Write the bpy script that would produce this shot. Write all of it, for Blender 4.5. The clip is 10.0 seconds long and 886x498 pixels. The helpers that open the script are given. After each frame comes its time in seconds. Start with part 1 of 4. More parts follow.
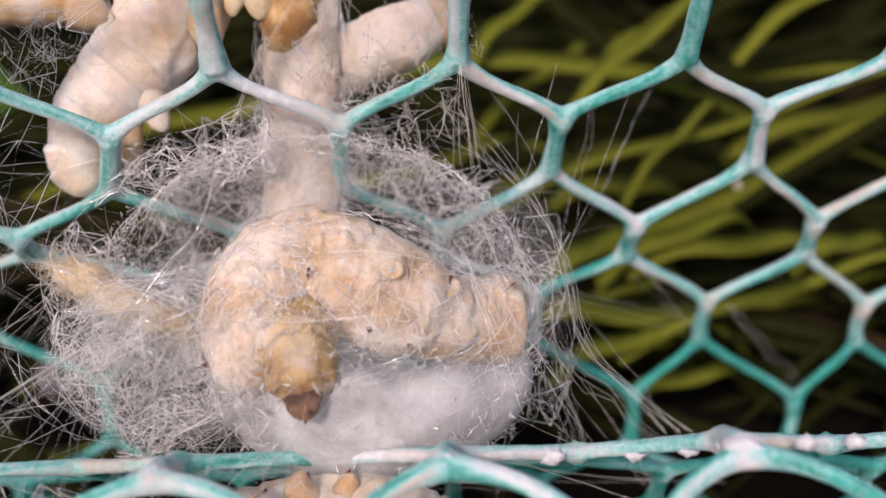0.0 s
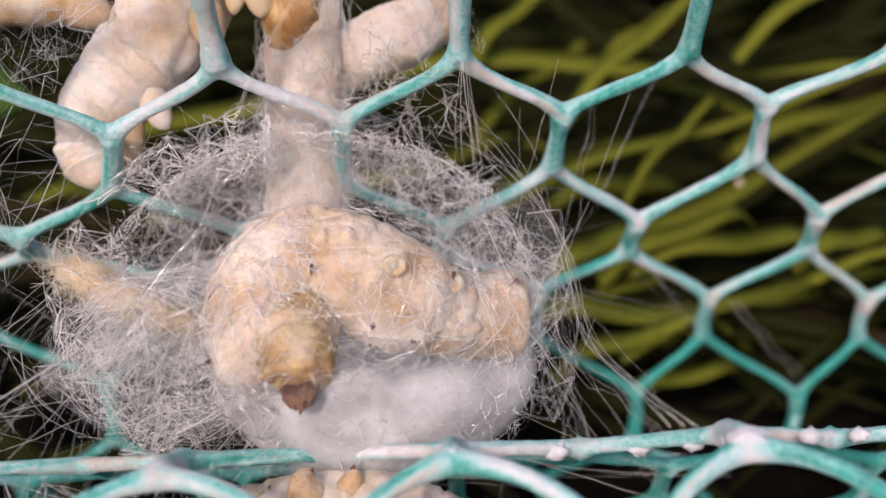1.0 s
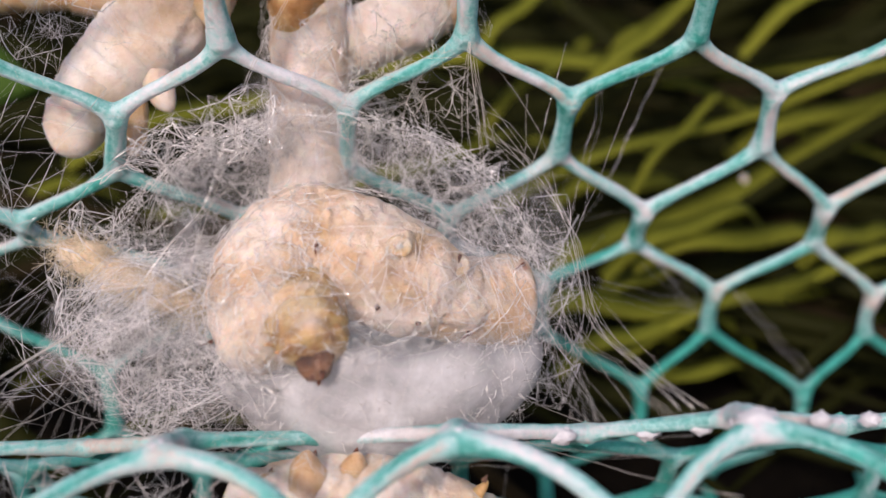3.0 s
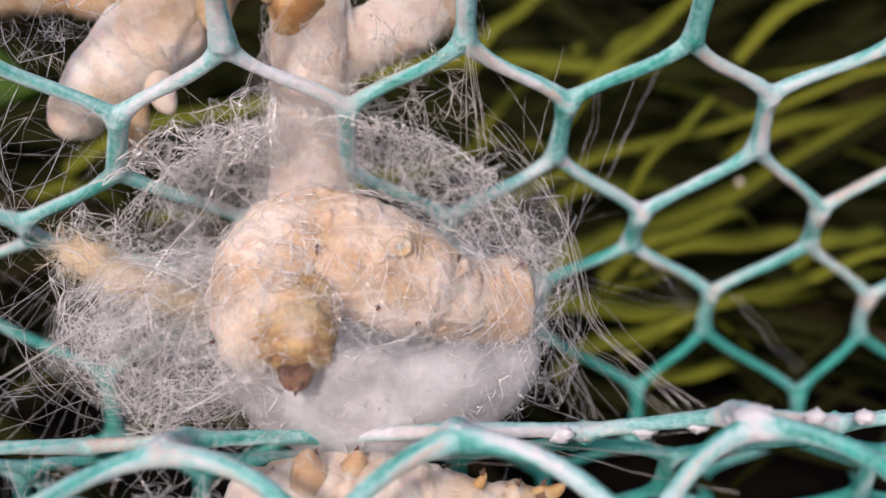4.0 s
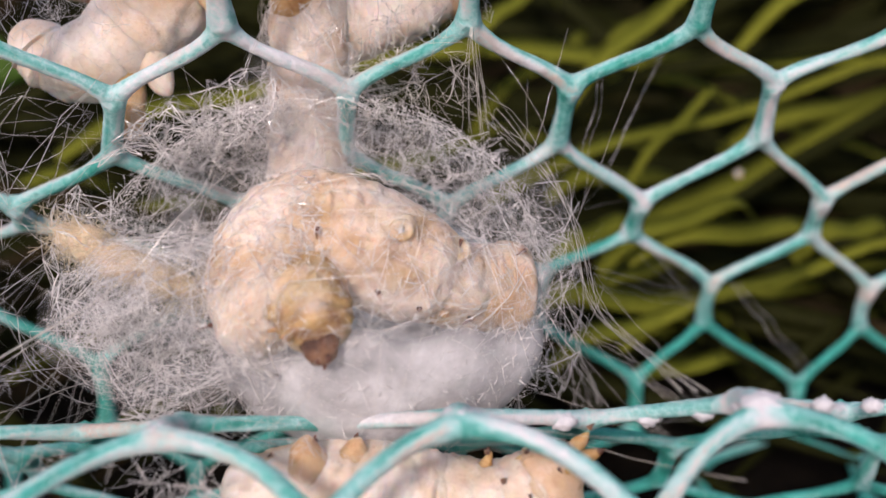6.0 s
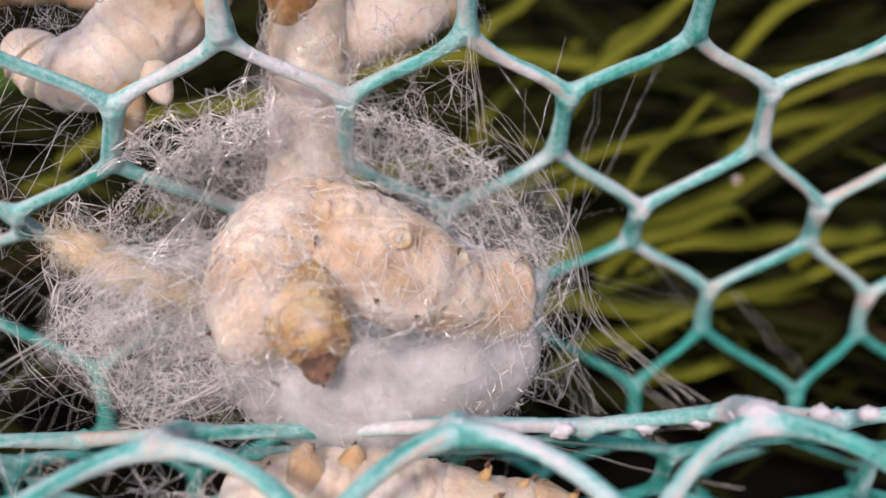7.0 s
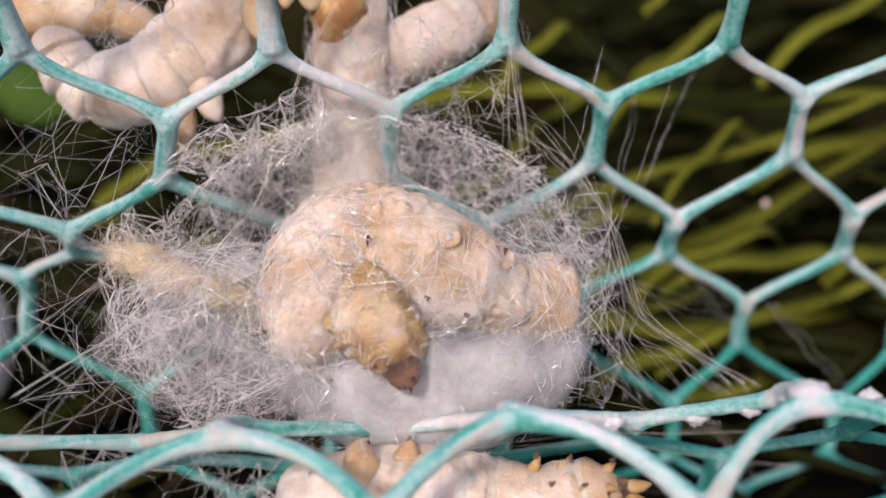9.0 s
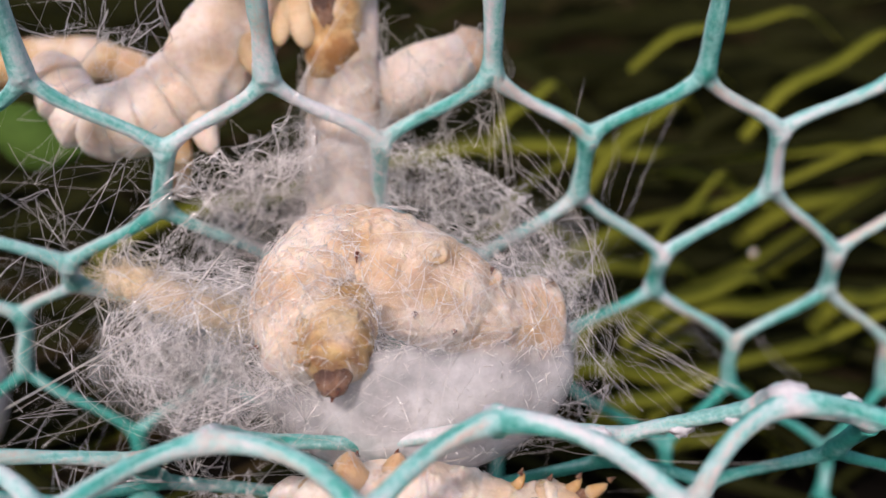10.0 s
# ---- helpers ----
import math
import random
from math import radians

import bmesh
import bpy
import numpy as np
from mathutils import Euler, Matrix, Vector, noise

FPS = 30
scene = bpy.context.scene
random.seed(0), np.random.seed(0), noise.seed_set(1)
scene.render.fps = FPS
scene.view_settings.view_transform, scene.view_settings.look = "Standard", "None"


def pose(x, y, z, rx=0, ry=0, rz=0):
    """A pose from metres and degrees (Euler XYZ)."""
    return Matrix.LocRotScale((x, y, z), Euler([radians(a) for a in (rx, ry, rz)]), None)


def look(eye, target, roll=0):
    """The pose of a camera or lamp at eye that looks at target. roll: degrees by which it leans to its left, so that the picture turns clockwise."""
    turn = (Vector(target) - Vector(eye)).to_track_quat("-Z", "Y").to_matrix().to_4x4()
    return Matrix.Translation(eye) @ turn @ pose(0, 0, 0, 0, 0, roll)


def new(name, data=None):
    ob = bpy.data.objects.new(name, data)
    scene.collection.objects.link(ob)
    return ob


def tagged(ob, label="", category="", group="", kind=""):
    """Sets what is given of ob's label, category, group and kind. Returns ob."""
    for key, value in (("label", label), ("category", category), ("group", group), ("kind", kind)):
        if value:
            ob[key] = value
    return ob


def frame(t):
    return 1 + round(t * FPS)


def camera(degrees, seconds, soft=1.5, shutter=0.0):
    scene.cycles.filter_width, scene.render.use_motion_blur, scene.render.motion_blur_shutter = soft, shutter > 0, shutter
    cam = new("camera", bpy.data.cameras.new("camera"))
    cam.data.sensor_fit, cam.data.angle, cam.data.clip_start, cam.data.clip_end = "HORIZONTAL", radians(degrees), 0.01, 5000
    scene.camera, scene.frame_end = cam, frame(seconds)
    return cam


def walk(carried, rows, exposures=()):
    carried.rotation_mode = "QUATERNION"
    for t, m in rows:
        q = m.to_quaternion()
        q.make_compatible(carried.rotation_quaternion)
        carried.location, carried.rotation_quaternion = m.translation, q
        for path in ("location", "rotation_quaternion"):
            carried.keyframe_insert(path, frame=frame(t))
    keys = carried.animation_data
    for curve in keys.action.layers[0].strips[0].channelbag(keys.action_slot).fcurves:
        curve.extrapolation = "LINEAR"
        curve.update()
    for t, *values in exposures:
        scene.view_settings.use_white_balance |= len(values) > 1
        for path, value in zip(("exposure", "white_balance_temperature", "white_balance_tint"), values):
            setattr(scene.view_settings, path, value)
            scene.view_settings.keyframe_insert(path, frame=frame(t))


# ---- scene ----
from mathutils.kdtree import KDTree

cam = camera(45.5, 10.0, 1.45)
METRES, EYE, TILT, LEAN, TURN = 0.034, 0.109, -30.0, 0.0, 0.0
ROWS = [
    (0.0, 0.0, 0.0, 0.0, -0.0, -0.0, -0.0),
    (0.5, -0.0372, -0.0122, -0.0149, -0.1, 0.04, -0.05),
    (1.0, -0.0067, 0.0014, -0.0189, 0.02, 0.16, 0.32),
    (1.5, -0.0105, 0.0367, -0.0355, 0.0, 0.44, 0.13),
    (2.0, -0.0025, 0.0743, -0.0648, 0.04, 0.62, 0.02),
    (2.5, -0.0128, 0.0601, -0.0848, 0.04, 0.66, -0.13),
    (4.0, -0.0374, 0.003, -0.115, -0.31, 1.14, -0.03),
    (4.5, -0.039, 0.0526, -0.1148, -0.51, 1.04, -0.22),
    (5.0, -0.0403, 0.0547, -0.1369, -0.53, 0.93, -0.29),
    (5.5, -0.0678, 0.0532, -0.1523, -0.8, 0.97, -0.4),
    (7.0, -0.0605, 0.0392, -0.1376, -0.8, 1.22, -0.35),
    (7.5, -0.0947, 0.0057, -0.162, -0.67, 1.5, -0.24),
    (8.0, -0.136, -0.0299, -0.2143, -0.69, 1.93, -0.12),
    (8.5, -0.0896, -0.0462, -0.2497, -0.48, 2.87, 0.45),
    (9.0, -0.1505, -0.0209, -0.3115, 0.06, 4.68, 0.64),
    (9.5, -0.1081, -0.073, -0.3884, 0.25, 7.31, 0.86),
    (10.0, -0.1186, -0.0707, -0.5233, 0.11, 9.71, 0.95),
]
walk(cam, [(t, pose(0, 0, EYE, TILT, LEAN, TURN) @ pose(METRES * x, METRES * y, METRES * z, 90 + pitch, roll, yaw)) for t, x, y, z, yaw, pitch, roll in ROWS], [(0.0, 0.53, 6600, 21.0), (10.0, 0.53, 6600, 21.0)])
# a close-up lens, sharp on the spinning silkworm
cam.data.dof.use_dof = True
cam.data.dof.focus_distance = 0.0980
cam.data.dof.aperture_fstop = 17.0

# ---- world and light ----
world = bpy.data.worlds.new("sky")
scene.world = world
world.use_nodes = True
wn = world.node_tree.nodes
sky = wn.new("ShaderNodeTexSky")
sky.sky_type = "NISHITA"
sky.sun_disc = False
sky.sun_elevation, sky.sun_rotation = radians(42), radians(200)
sky.dust_density = 3.0
wn["Background"].inputs["Strength"].default_value = 0.10
world.node_tree.links.new(sky.outputs[0], wn["Background"].inputs["Color"])
sun = new("sun", bpy.data.lights.new("sun", "SUN"))
sun.data.energy, sun.data.angle, sun.data.color = 2.3, radians(8), (1.0, 0.93, 0.85)
sun.matrix_world = look((-0.45, -1.25, 1.2), (0, 0, 0))

# the net hangs tilted: RACK carries its own upright coordinates into the world
RACK = pose(0, 0, EYE, -25, 0, 0) @ pose(0, 0, -0.25)


# ---- materials ----
def material(name):
    m = bpy.data.materials.new(name)
    m.use_nodes = True
    t = m.node_tree
    return m, t, t.nodes, t.links, t.nodes["Principled BSDF"]


def noise_tex(t, scale, detail=4, rough=0.6, coord="Object"):
    if coord in ("rest", "grain"):
        c = t.nodes.new("ShaderNodeAttribute")
        c.attribute_name = coord
        out = c.outputs["Vector"]
    else:
        out = t.nodes.new("ShaderNodeTexCoord").outputs[coord]
    n = t.nodes.new("ShaderNodeTexNoise")
    n.inputs["Scale"].default_value, n.inputs["Detail"].default_value, n.inputs["Roughness"].default_value = scale, detail, rough
    t.links.new(out, n.inputs["Vector"])
    return n.outputs["Fac"]


def ramp(t, fac, *stops):
    r = t.nodes.new("ShaderNodeValToRGB")
    while len(r.color_ramp.elements) < len(stops):
        r.color_ramp.elements.new(0.5)
    for e, (p, c) in zip(r.color_ramp.elements, stops):
        e.position, e.color = p, (*c, 1) if len(c) == 3 else c
    t.links.new(fac, r.inputs[0])
    return r.outputs[0]


def mix(t, fac, a, b, kind="MIX"):
    m = t.nodes.new("ShaderNodeMix")
    m.data_type, m.blend_type = "RGBA", kind
    for i, v in ((0, fac), (6, a), (7, b)):
        if isinstance(v, (int, float)):
            m.inputs[i].default_value = v
        elif isinstance(v, tuple):
            m.inputs[i].default_value = (*v, 1)
        else:
            t.links.new(v, m.inputs[i])
    return m.outputs[2]


def bump(t, fac, dist, strength=1.0, base=None):
    b = t.nodes.new("ShaderNodeBump")
    b.inputs["Strength"].default_value, b.inputs["Distance"].default_value = strength, dist
    t.links.new(fac, b.inputs["Height"])
    if base:
        t.links.new(base, b.inputs["Normal"])
    return b.outputs[0]


def flesh(name, pale, warm, dark, amount=0.5, wet=0.34, speckle=0.675):
    """Soft translucent caterpillar skin: milky, cream and warm blotches, small dark flecks, fine creases."""
    m, t, n, l, p = material(name)
    milky = tuple(min(0.85, 0.45 * v + 0.55 * w) for v, w in zip(pale, (0.86, 0.80, 0.76))) if amount else pale
    deep = tuple(v * w for v, w in zip(warm, (0.90, 0.83, 0.70)))
    c = ramp(t, noise_tex(t, 150, 7, 0.62, "rest"), (0.34, milky), (0.47, pale), (0.58, warm), (0.72, deep))
    mid = ramp(t, noise_tex(t, 1100, 6, 0.75, "rest"), (0.34, (0.66, 0.56, 0.46)), (0.56, (1, 1, 1)))
    c = mix(t, 0.24, c, mid, "MULTIPLY")
    fleck = ramp(t, noise_tex(t, 560, 6, 0.7, "rest"), (speckle, (0, 0, 0)), (speckle + 0.08, (1, 1, 1)))
    c = mix(t, fleck, c, dark) if amount else c
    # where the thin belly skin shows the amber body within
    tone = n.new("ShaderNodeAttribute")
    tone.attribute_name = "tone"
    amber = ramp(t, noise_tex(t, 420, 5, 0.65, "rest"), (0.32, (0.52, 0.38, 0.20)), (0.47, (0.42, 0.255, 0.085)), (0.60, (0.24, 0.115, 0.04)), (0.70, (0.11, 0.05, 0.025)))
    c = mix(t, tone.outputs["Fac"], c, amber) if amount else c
    l.new(c, p.inputs["Base Color"])
    l.new(ramp(t, noise_tex(t, 900, 4, 0.6, "rest"), (0.35, (wet * 0.7,) * 3), (0.65, (min(1, wet * 1.7),) * 3)), p.inputs["Roughness"])
    p.inputs["Specular IOR Level"].default_value = 0.5
    p.inputs["Subsurface Weight"].default_value = 0.7
    p.inputs["Subsurface Radius"].default_value = (1.0, 0.62, 0.38)
    p.inputs["Subsurface Scale"].default_value = 0.0013
    b = bump(t, noise_tex(t, 520, 6, 0.62, "rest"), 0.0006, 0.6)
    crease = n.new("ShaderNodeTexVoronoi")
    crease.feature = "DISTANCE_TO_EDGE"
    crease.inputs["Scale"].default_value = 620
    where = n.new("ShaderNodeAttribute")
    where.attribute_name = "rest"
    l.new(where.outputs["Vector"], crease.inputs["Vector"])
    b = bump(t, ramp(t, crease.outputs["Distance"], (0.0, (0, 0, 0)), (0.22, (1, 1, 1))), 0.00010, 0.2, b)
    l.new(bump(t, noise_tex(t, 2600, 4, 0.75, "rest"), 0.00026, 1.0, b), p.inputs["Normal"])
    return m


SKIN = flesh("silkworm_skin", (0.71, 0.595, 0.505), (0.645, 0.485, 0.36), (0.36, 0.19, 0.11))
SKIN_TAN = flesh("silkworm_skin_tan", (0.55, 0.39, 0.23), (0.44, 0.27, 0.11), (0.20, 0.10, 0.05))
SKIN_TAIL = flesh("silkworm_skin_peach", (0.60, 0.43, 0.30), (0.54, 0.36, 0.21), (0.33, 0.16, 0.09))
SKIN_BROWN = flesh("silkworm_skin_brownish", (0.44, 0.29, 0.16), (0.28, 0.15, 0.07), (0.12, 0.06, 0.03))
SKIN_PINK = flesh("silkworm_skin_pinkish", (0.76, 0.66, 0.59), (0.70, 0.56, 0.45), (0.38, 0.21, 0.13))
SKIN_AMBER = flesh("silkworm_skin_amber", (0.58, 0.38, 0.18), (0.34, 0.17, 0.06), (0.14, 0.06, 0.03), 0.5, 0.6)
SKIN_YELLOW = flesh("larva_husk", (0.68, 0.53, 0.36), (0.62, 0.45, 0.27), (0.4, 0.28, 0.14), 0)
HEAD = flesh("silkworm_head_brown", (0.22, 0.12, 0.075), (0.07, 0.03, 0.02), (0.02, 0.01, 0.01), 0, 0.25)
DARK = flesh("dark_claw", (0.05, 0.02, 0.012), (0.14, 0.05, 0.03), (0.01, 0.01, 0.01), 0, 0.3)


def plastic(name, dust_shade):
    """Faded plastic: clean green, bleached green and chalky dusting in worn streaks. The last argument shifts the
    dusting; below zero it paints in the shade on a panel.
    """
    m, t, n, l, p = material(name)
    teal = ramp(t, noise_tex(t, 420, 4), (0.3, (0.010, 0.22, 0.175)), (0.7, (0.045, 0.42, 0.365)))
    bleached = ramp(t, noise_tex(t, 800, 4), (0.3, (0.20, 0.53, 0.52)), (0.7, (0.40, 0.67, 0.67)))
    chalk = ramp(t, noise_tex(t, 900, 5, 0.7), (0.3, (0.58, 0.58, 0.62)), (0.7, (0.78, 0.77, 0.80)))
    beige = ramp(t, noise_tex(t, 75, 2), (0.46, (1, 1, 1)), (0.60, (0.80, 0.68, 0.58) if dust_shade < 0.2 else (0.96, 0.95, 0.97)))
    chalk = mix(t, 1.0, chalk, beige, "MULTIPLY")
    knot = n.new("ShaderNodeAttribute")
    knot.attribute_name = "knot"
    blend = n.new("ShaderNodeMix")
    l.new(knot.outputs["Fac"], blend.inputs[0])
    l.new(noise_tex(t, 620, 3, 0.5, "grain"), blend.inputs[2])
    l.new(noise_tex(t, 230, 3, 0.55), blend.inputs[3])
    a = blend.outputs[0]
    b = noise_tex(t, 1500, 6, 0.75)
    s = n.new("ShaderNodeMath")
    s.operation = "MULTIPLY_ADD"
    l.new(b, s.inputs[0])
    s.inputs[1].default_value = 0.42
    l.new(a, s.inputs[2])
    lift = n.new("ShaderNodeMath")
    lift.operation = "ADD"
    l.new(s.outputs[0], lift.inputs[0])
    lift.inputs[1].default_value = dust_shade
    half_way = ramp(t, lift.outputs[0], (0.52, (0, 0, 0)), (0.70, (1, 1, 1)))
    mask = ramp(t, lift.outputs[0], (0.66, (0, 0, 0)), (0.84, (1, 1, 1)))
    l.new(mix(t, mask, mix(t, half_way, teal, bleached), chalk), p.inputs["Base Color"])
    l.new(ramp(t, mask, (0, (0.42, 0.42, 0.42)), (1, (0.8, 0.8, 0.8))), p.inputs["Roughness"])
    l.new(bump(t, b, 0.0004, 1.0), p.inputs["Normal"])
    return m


PLASTIC = plastic("chalky_green_plastic", 0.0)
PLASTIC_CHALK = plastic("chalk_white_plastic", 0.24)
# darker copy of the plastic: the lower panel's shade is put into its colour
PLASTIC_SHADED = plastic("shaded_green_plastic", -0.19)


def silk(name, colour=(0.98, 0.94, 0.92)):
    """Glossy silk: every fibre is a little thicker and whiter, or finer and duller, than the next."""
    m, t, n, l, p = material(name)
    geo = n.new("ShaderNodeNewGeometry")
    c = ramp(t, geo.outputs["Random Per Island"], (0.0, tuple(v * 0.72 for v in colour)), (0.4, tuple(v * 0.95 for v in colour)), (1.0, colour))
    l.new(c, p.inputs["Base Color"])
    p.inputs["Roughness"].default_value = 0.16
    p.inputs["Specular IOR Level"].default_value = 0.9
    p.inputs["Coat Weight"].default_value = 0.8
    p.inputs["Coat Roughness"].default_value = 0.1
    tr = n.new("ShaderNodeBsdfTranslucent")
    l.new(c, tr.inputs[0])
    ms = n.new("ShaderNodeMixShader")
    ms.inputs[0].default_value = 0.32
    l.new(p.outputs[0], ms.inputs[1])
    l.new(tr.outputs[0], ms.inputs[2])
    gl = n.new("ShaderNodeBsdfGlossy")
    gl.inputs["Color"].default_value = (1, 1, 1, 1)
    gl.inputs["Roughness"].default_value = 0.2
    sheen = n.new("ShaderNodeMixShader")
    sheen.inputs[0].default_value = 0.22
    l.new(ms.outputs[0], sheen.inputs[1])
    l.new(gl.outputs[0], sheen.inputs[2])
    l.new(sheen.outputs[0], n["Material Output"].inputs[0])
    return m


SILK = silk("raw_silk")
SILK_YELLOW = silk("raw_silk_yellow", (0.88, 0.74, 0.52))
SILK_WARM = silk("raw_silk_warm", (0.92, 0.86, 0.78))


def film(name, colour, low, high, scale):
    """Thin spun silk sheet: fibres lie denser here and thinner there."""
    m, t, n, l, p = material(name)
    c = mix(t, noise_tex(t, scale * 3, 5, 0.7), colour, tuple(v * 0.82 for v in colour))
    l.new(c, p.inputs["Base Color"])
    p.inputs["Roughness"].default_value = 0.6
    tr = n.new("ShaderNodeBsdfTranslucent")
    l.new(c, tr.inputs[0])
    ms = n.new("ShaderNodeMixShader")
    ms.inputs[0].default_value = 0.4
    l.new(p.outputs[0], ms.inputs[1])
    l.new(tr.outputs[0], ms.inputs[2])
    hole = n.new("ShaderNodeBsdfTransparent")
    ma = n.new("ShaderNodeMixShader")
    att = n.new("ShaderNodeAttribute")
    att.attribute_name = "weave"
    k = n.new("ShaderNodeMath")
    k.operation, k.use_clamp = "MULTIPLY", True
    l.new(att.outputs["Fac"], k.inputs[0])
    l.new(ramp(t, noise_tex(t, scale, 5, 0.65), (0.25, (low, low, low)), (0.75, (high, high, high))), k.inputs[1])
    l.new(k.outputs[0], ma.inputs[0])
    l.new(hole.outputs[0], ma.inputs[1])
    l.new(ms.outputs[0], ma.inputs[2])
    l.new(ma.outputs[0], n["Material Output"].inputs[0])
    l.new(bump(t, noise_tex(t, scale * 9, 4), 0.00006, 0.6), p.inputs["Normal"])
    return m


FILM = film("spun_silk_sheet", (0.88, 0.86, 0.88), 0.55, 1.0, 420)


def leafy(name, a, b, dry):
    m, t, n, l, p = material(name)
    info = n.new("ShaderNodeNewGeometry")
    c = mix(t, noise_tex(t, 45, 4), a, b)
    d = ramp(t, info.outputs["Random Per Island"], (0.72, (0, 0, 0)), (0.9, (1, 1, 1)))
    c = mix(t, d, c, dry)
    l.new(mix(t, 0.5, c, ramp(t, noise_tex(t, 900, 3), (0.3, (0.6, 0.6, 0.6)), (0.7, (1, 1, 1))), "MULTIPLY"), p.inputs["Base Color"])
    p.inputs["Roughness"].default_value = 0.7
    p.inputs["Specular IOR Level"].default_value = 0.08
    tr = n.new("ShaderNodeBsdfTranslucent")
    l.new(c, tr.inputs[0])
    ms = n.new("ShaderNodeMixShader")
    ms.inputs[0].default_value = 0.2
    l.new(p.outputs[0], ms.inputs[1])
    l.new(tr.outputs[0], ms.inputs[2])
    l.new(ms.outputs[0], n["Material Output"].inputs[0])
    return m


GRASS = leafy("grass_blade", (0.094, 0.112, 0.011), (0.212, 0.216, 0.023), (0.16, 0.115, 0.03))
# grass colour about ten times darker: shade near the ground is painted in
GRASS_SHADED = leafy("undergrowth", (0.009, 0.0105, 0.002), (0.021, 0.0225, 0.003), (0.034, 0.023, 0.009))
LEAF = leafy("green_leaf", (0.05, 0.11, 0.02), (0.09, 0.16, 0.03), (0.09, 0.16, 0.03))


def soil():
    m, t, n, l, p = material("shade_dark_soil")
    # near-black: the shade under the blades is included in the soil's colour
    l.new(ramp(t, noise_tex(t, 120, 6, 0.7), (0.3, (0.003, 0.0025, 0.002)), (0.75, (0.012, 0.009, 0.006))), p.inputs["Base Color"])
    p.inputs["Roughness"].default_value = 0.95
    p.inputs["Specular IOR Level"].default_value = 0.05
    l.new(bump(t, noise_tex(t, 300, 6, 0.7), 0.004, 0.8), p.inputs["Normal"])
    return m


SOIL = soil()


# ---- building helpers ----
def from_lists(name, verts, faces, mat, smooth=True, rest=None):
    """A mesh; "rest" keeps where each point lies in the unbent body, for the skin's pattern."""
    me = bpy.data.meshes.new(name)
    me.from_pydata([tuple(v) for v in verts], [], faces)
    me.polygons.foreach_set("use_smooth", [smooth] * len(faces))
    me.materials.append(mat)
    me.attributes.new("rest", "FLOAT_VECTOR", "POINT").data.foreach_set("vector", np.array([tuple(v) for v in (rest or verts)], dtype=np.float32).ravel())
    me.update()
    return me


def part(name, me, parent, label=""):
    ob = new(name, me)
    ob.parent = parent
    return tagged(ob, label)


def base(name, x, y, z, label, category, group="", kind=""):
    """An empty at the thing's foot, in the rack's coordinates."""
    e = new(name)
    e.matrix_world = RACK @ pose(x, y, z)
    return tagged(e, label, category, group, kind)


def smooth_path(pts, n):
    """Catmull-Rom through the points, n samples."""
    p = [Vector(v) for v in pts]
    p = [2 * p[0] - p[1], *p, 2 * p[-1] - p[-2]]
    out = []
    for i in range(n):
        u = i / (n - 1) * (len(pts) - 1)
        k = min(int(u), len(pts) - 2)
        f = u - k
        a, b, c, d = p[k:k + 4]
        out.append(0.5 * (2 * b + (c - a) * f + (2 * a - 5 * b + 4 * c - d) * f * f + (3 * b - a - 3 * c + d) * f ** 3))
    return out


def tube(verts, faces, pts, radii, sides, squash=1.0):
    """Adds a closed tube along pts to the lists."""
    start = len(verts)
    up = None
    n = len(pts)
    for i, q in enumerate(pts):
        d = (pts[min(i + 1, n - 1)] - pts[max(i - 1, 0)]).normalized()
        if up is None:
            up = d.orthogonal().normalized()
        up = (up - d * up.dot(d)).normalized()
        side = d.cross(up)
        for k in range(sides):
            a = 2 * math.pi * k / sides
            verts.append(q + radii[i] * (math.cos(a) * up + squash * math.sin(a) * side))
    for i in range(n - 1):
        for k in range(sides):
            a, b = start + i * sides + k, start + i * sides + (k + 1) % sides
            faces.append((a, b, b + sides, a + sides))
    faces.append(tuple(start + k for k in range(sides))[::-1])
    faces.append(tuple(start + (n - 1) * sides + k for k in range(sides)))


def lumpy(name, half, mat, seed, rough=0.12, n=20):
    """A closed rounded lump."""
    verts, faces = [], []
    for i in range(n + 1):
        v = math.pi * i / n
        for k in range(2 * n):
            a = math.pi * k / n
            d = Vector((math.sin(v) * math.cos(a), math.sin(v) * math.sin(a), math.cos(v)))
            g = 1 + rough * noise.noise(d * 2.2 + Vector((seed, 0, 0))) + 0.5 * rough * noise.noise(d * 6 + Vector((0, seed, 0)))
            verts.append((d.x * half[0] * g, d.y * half[1] * g, d.z * half[2] * g))
    for i in range(n):
        for k in range(2 * n):
            a, b = i * 2 * n + k, i * 2 * n + (k + 1) % (2 * n)
            faces.append((a, a + 2 * n, b + 2 * n, b))
    return from_lists(name, verts, faces, mat)


# ---- ground ----
def make_ground():
    n, verts, faces = 90, [], []
    for i in range(n + 1):
        for j in range(n + 1):
            u, v = 2 * i / n - 1, 2 * j / n - 1
            x, y = 60 * u ** 5 + 0.8 * u, 60 * v ** 5 + 0.8 * v
            k = max(0, min(1, (y - 0.2) / 0.4))
            h = 0.010 * noise.noise((9 * x, 9 * y, 0)) * k + 0.004 * noise.noise((40 * x, 40 * y, 3)) * k
            verts.append((x, y, h - 0.004))
    for i in range(n):
        for j in range(n):
            a = i * (n + 1) + j
            faces.append((a, a + n + 1, a + n + 2, a + 1))
    tagged(new("ground", from_lists("ground", verts, faces, SOIL)), "near-black soil under the grass, its shade put into the colour", "ground", kind="structure")


make_ground()


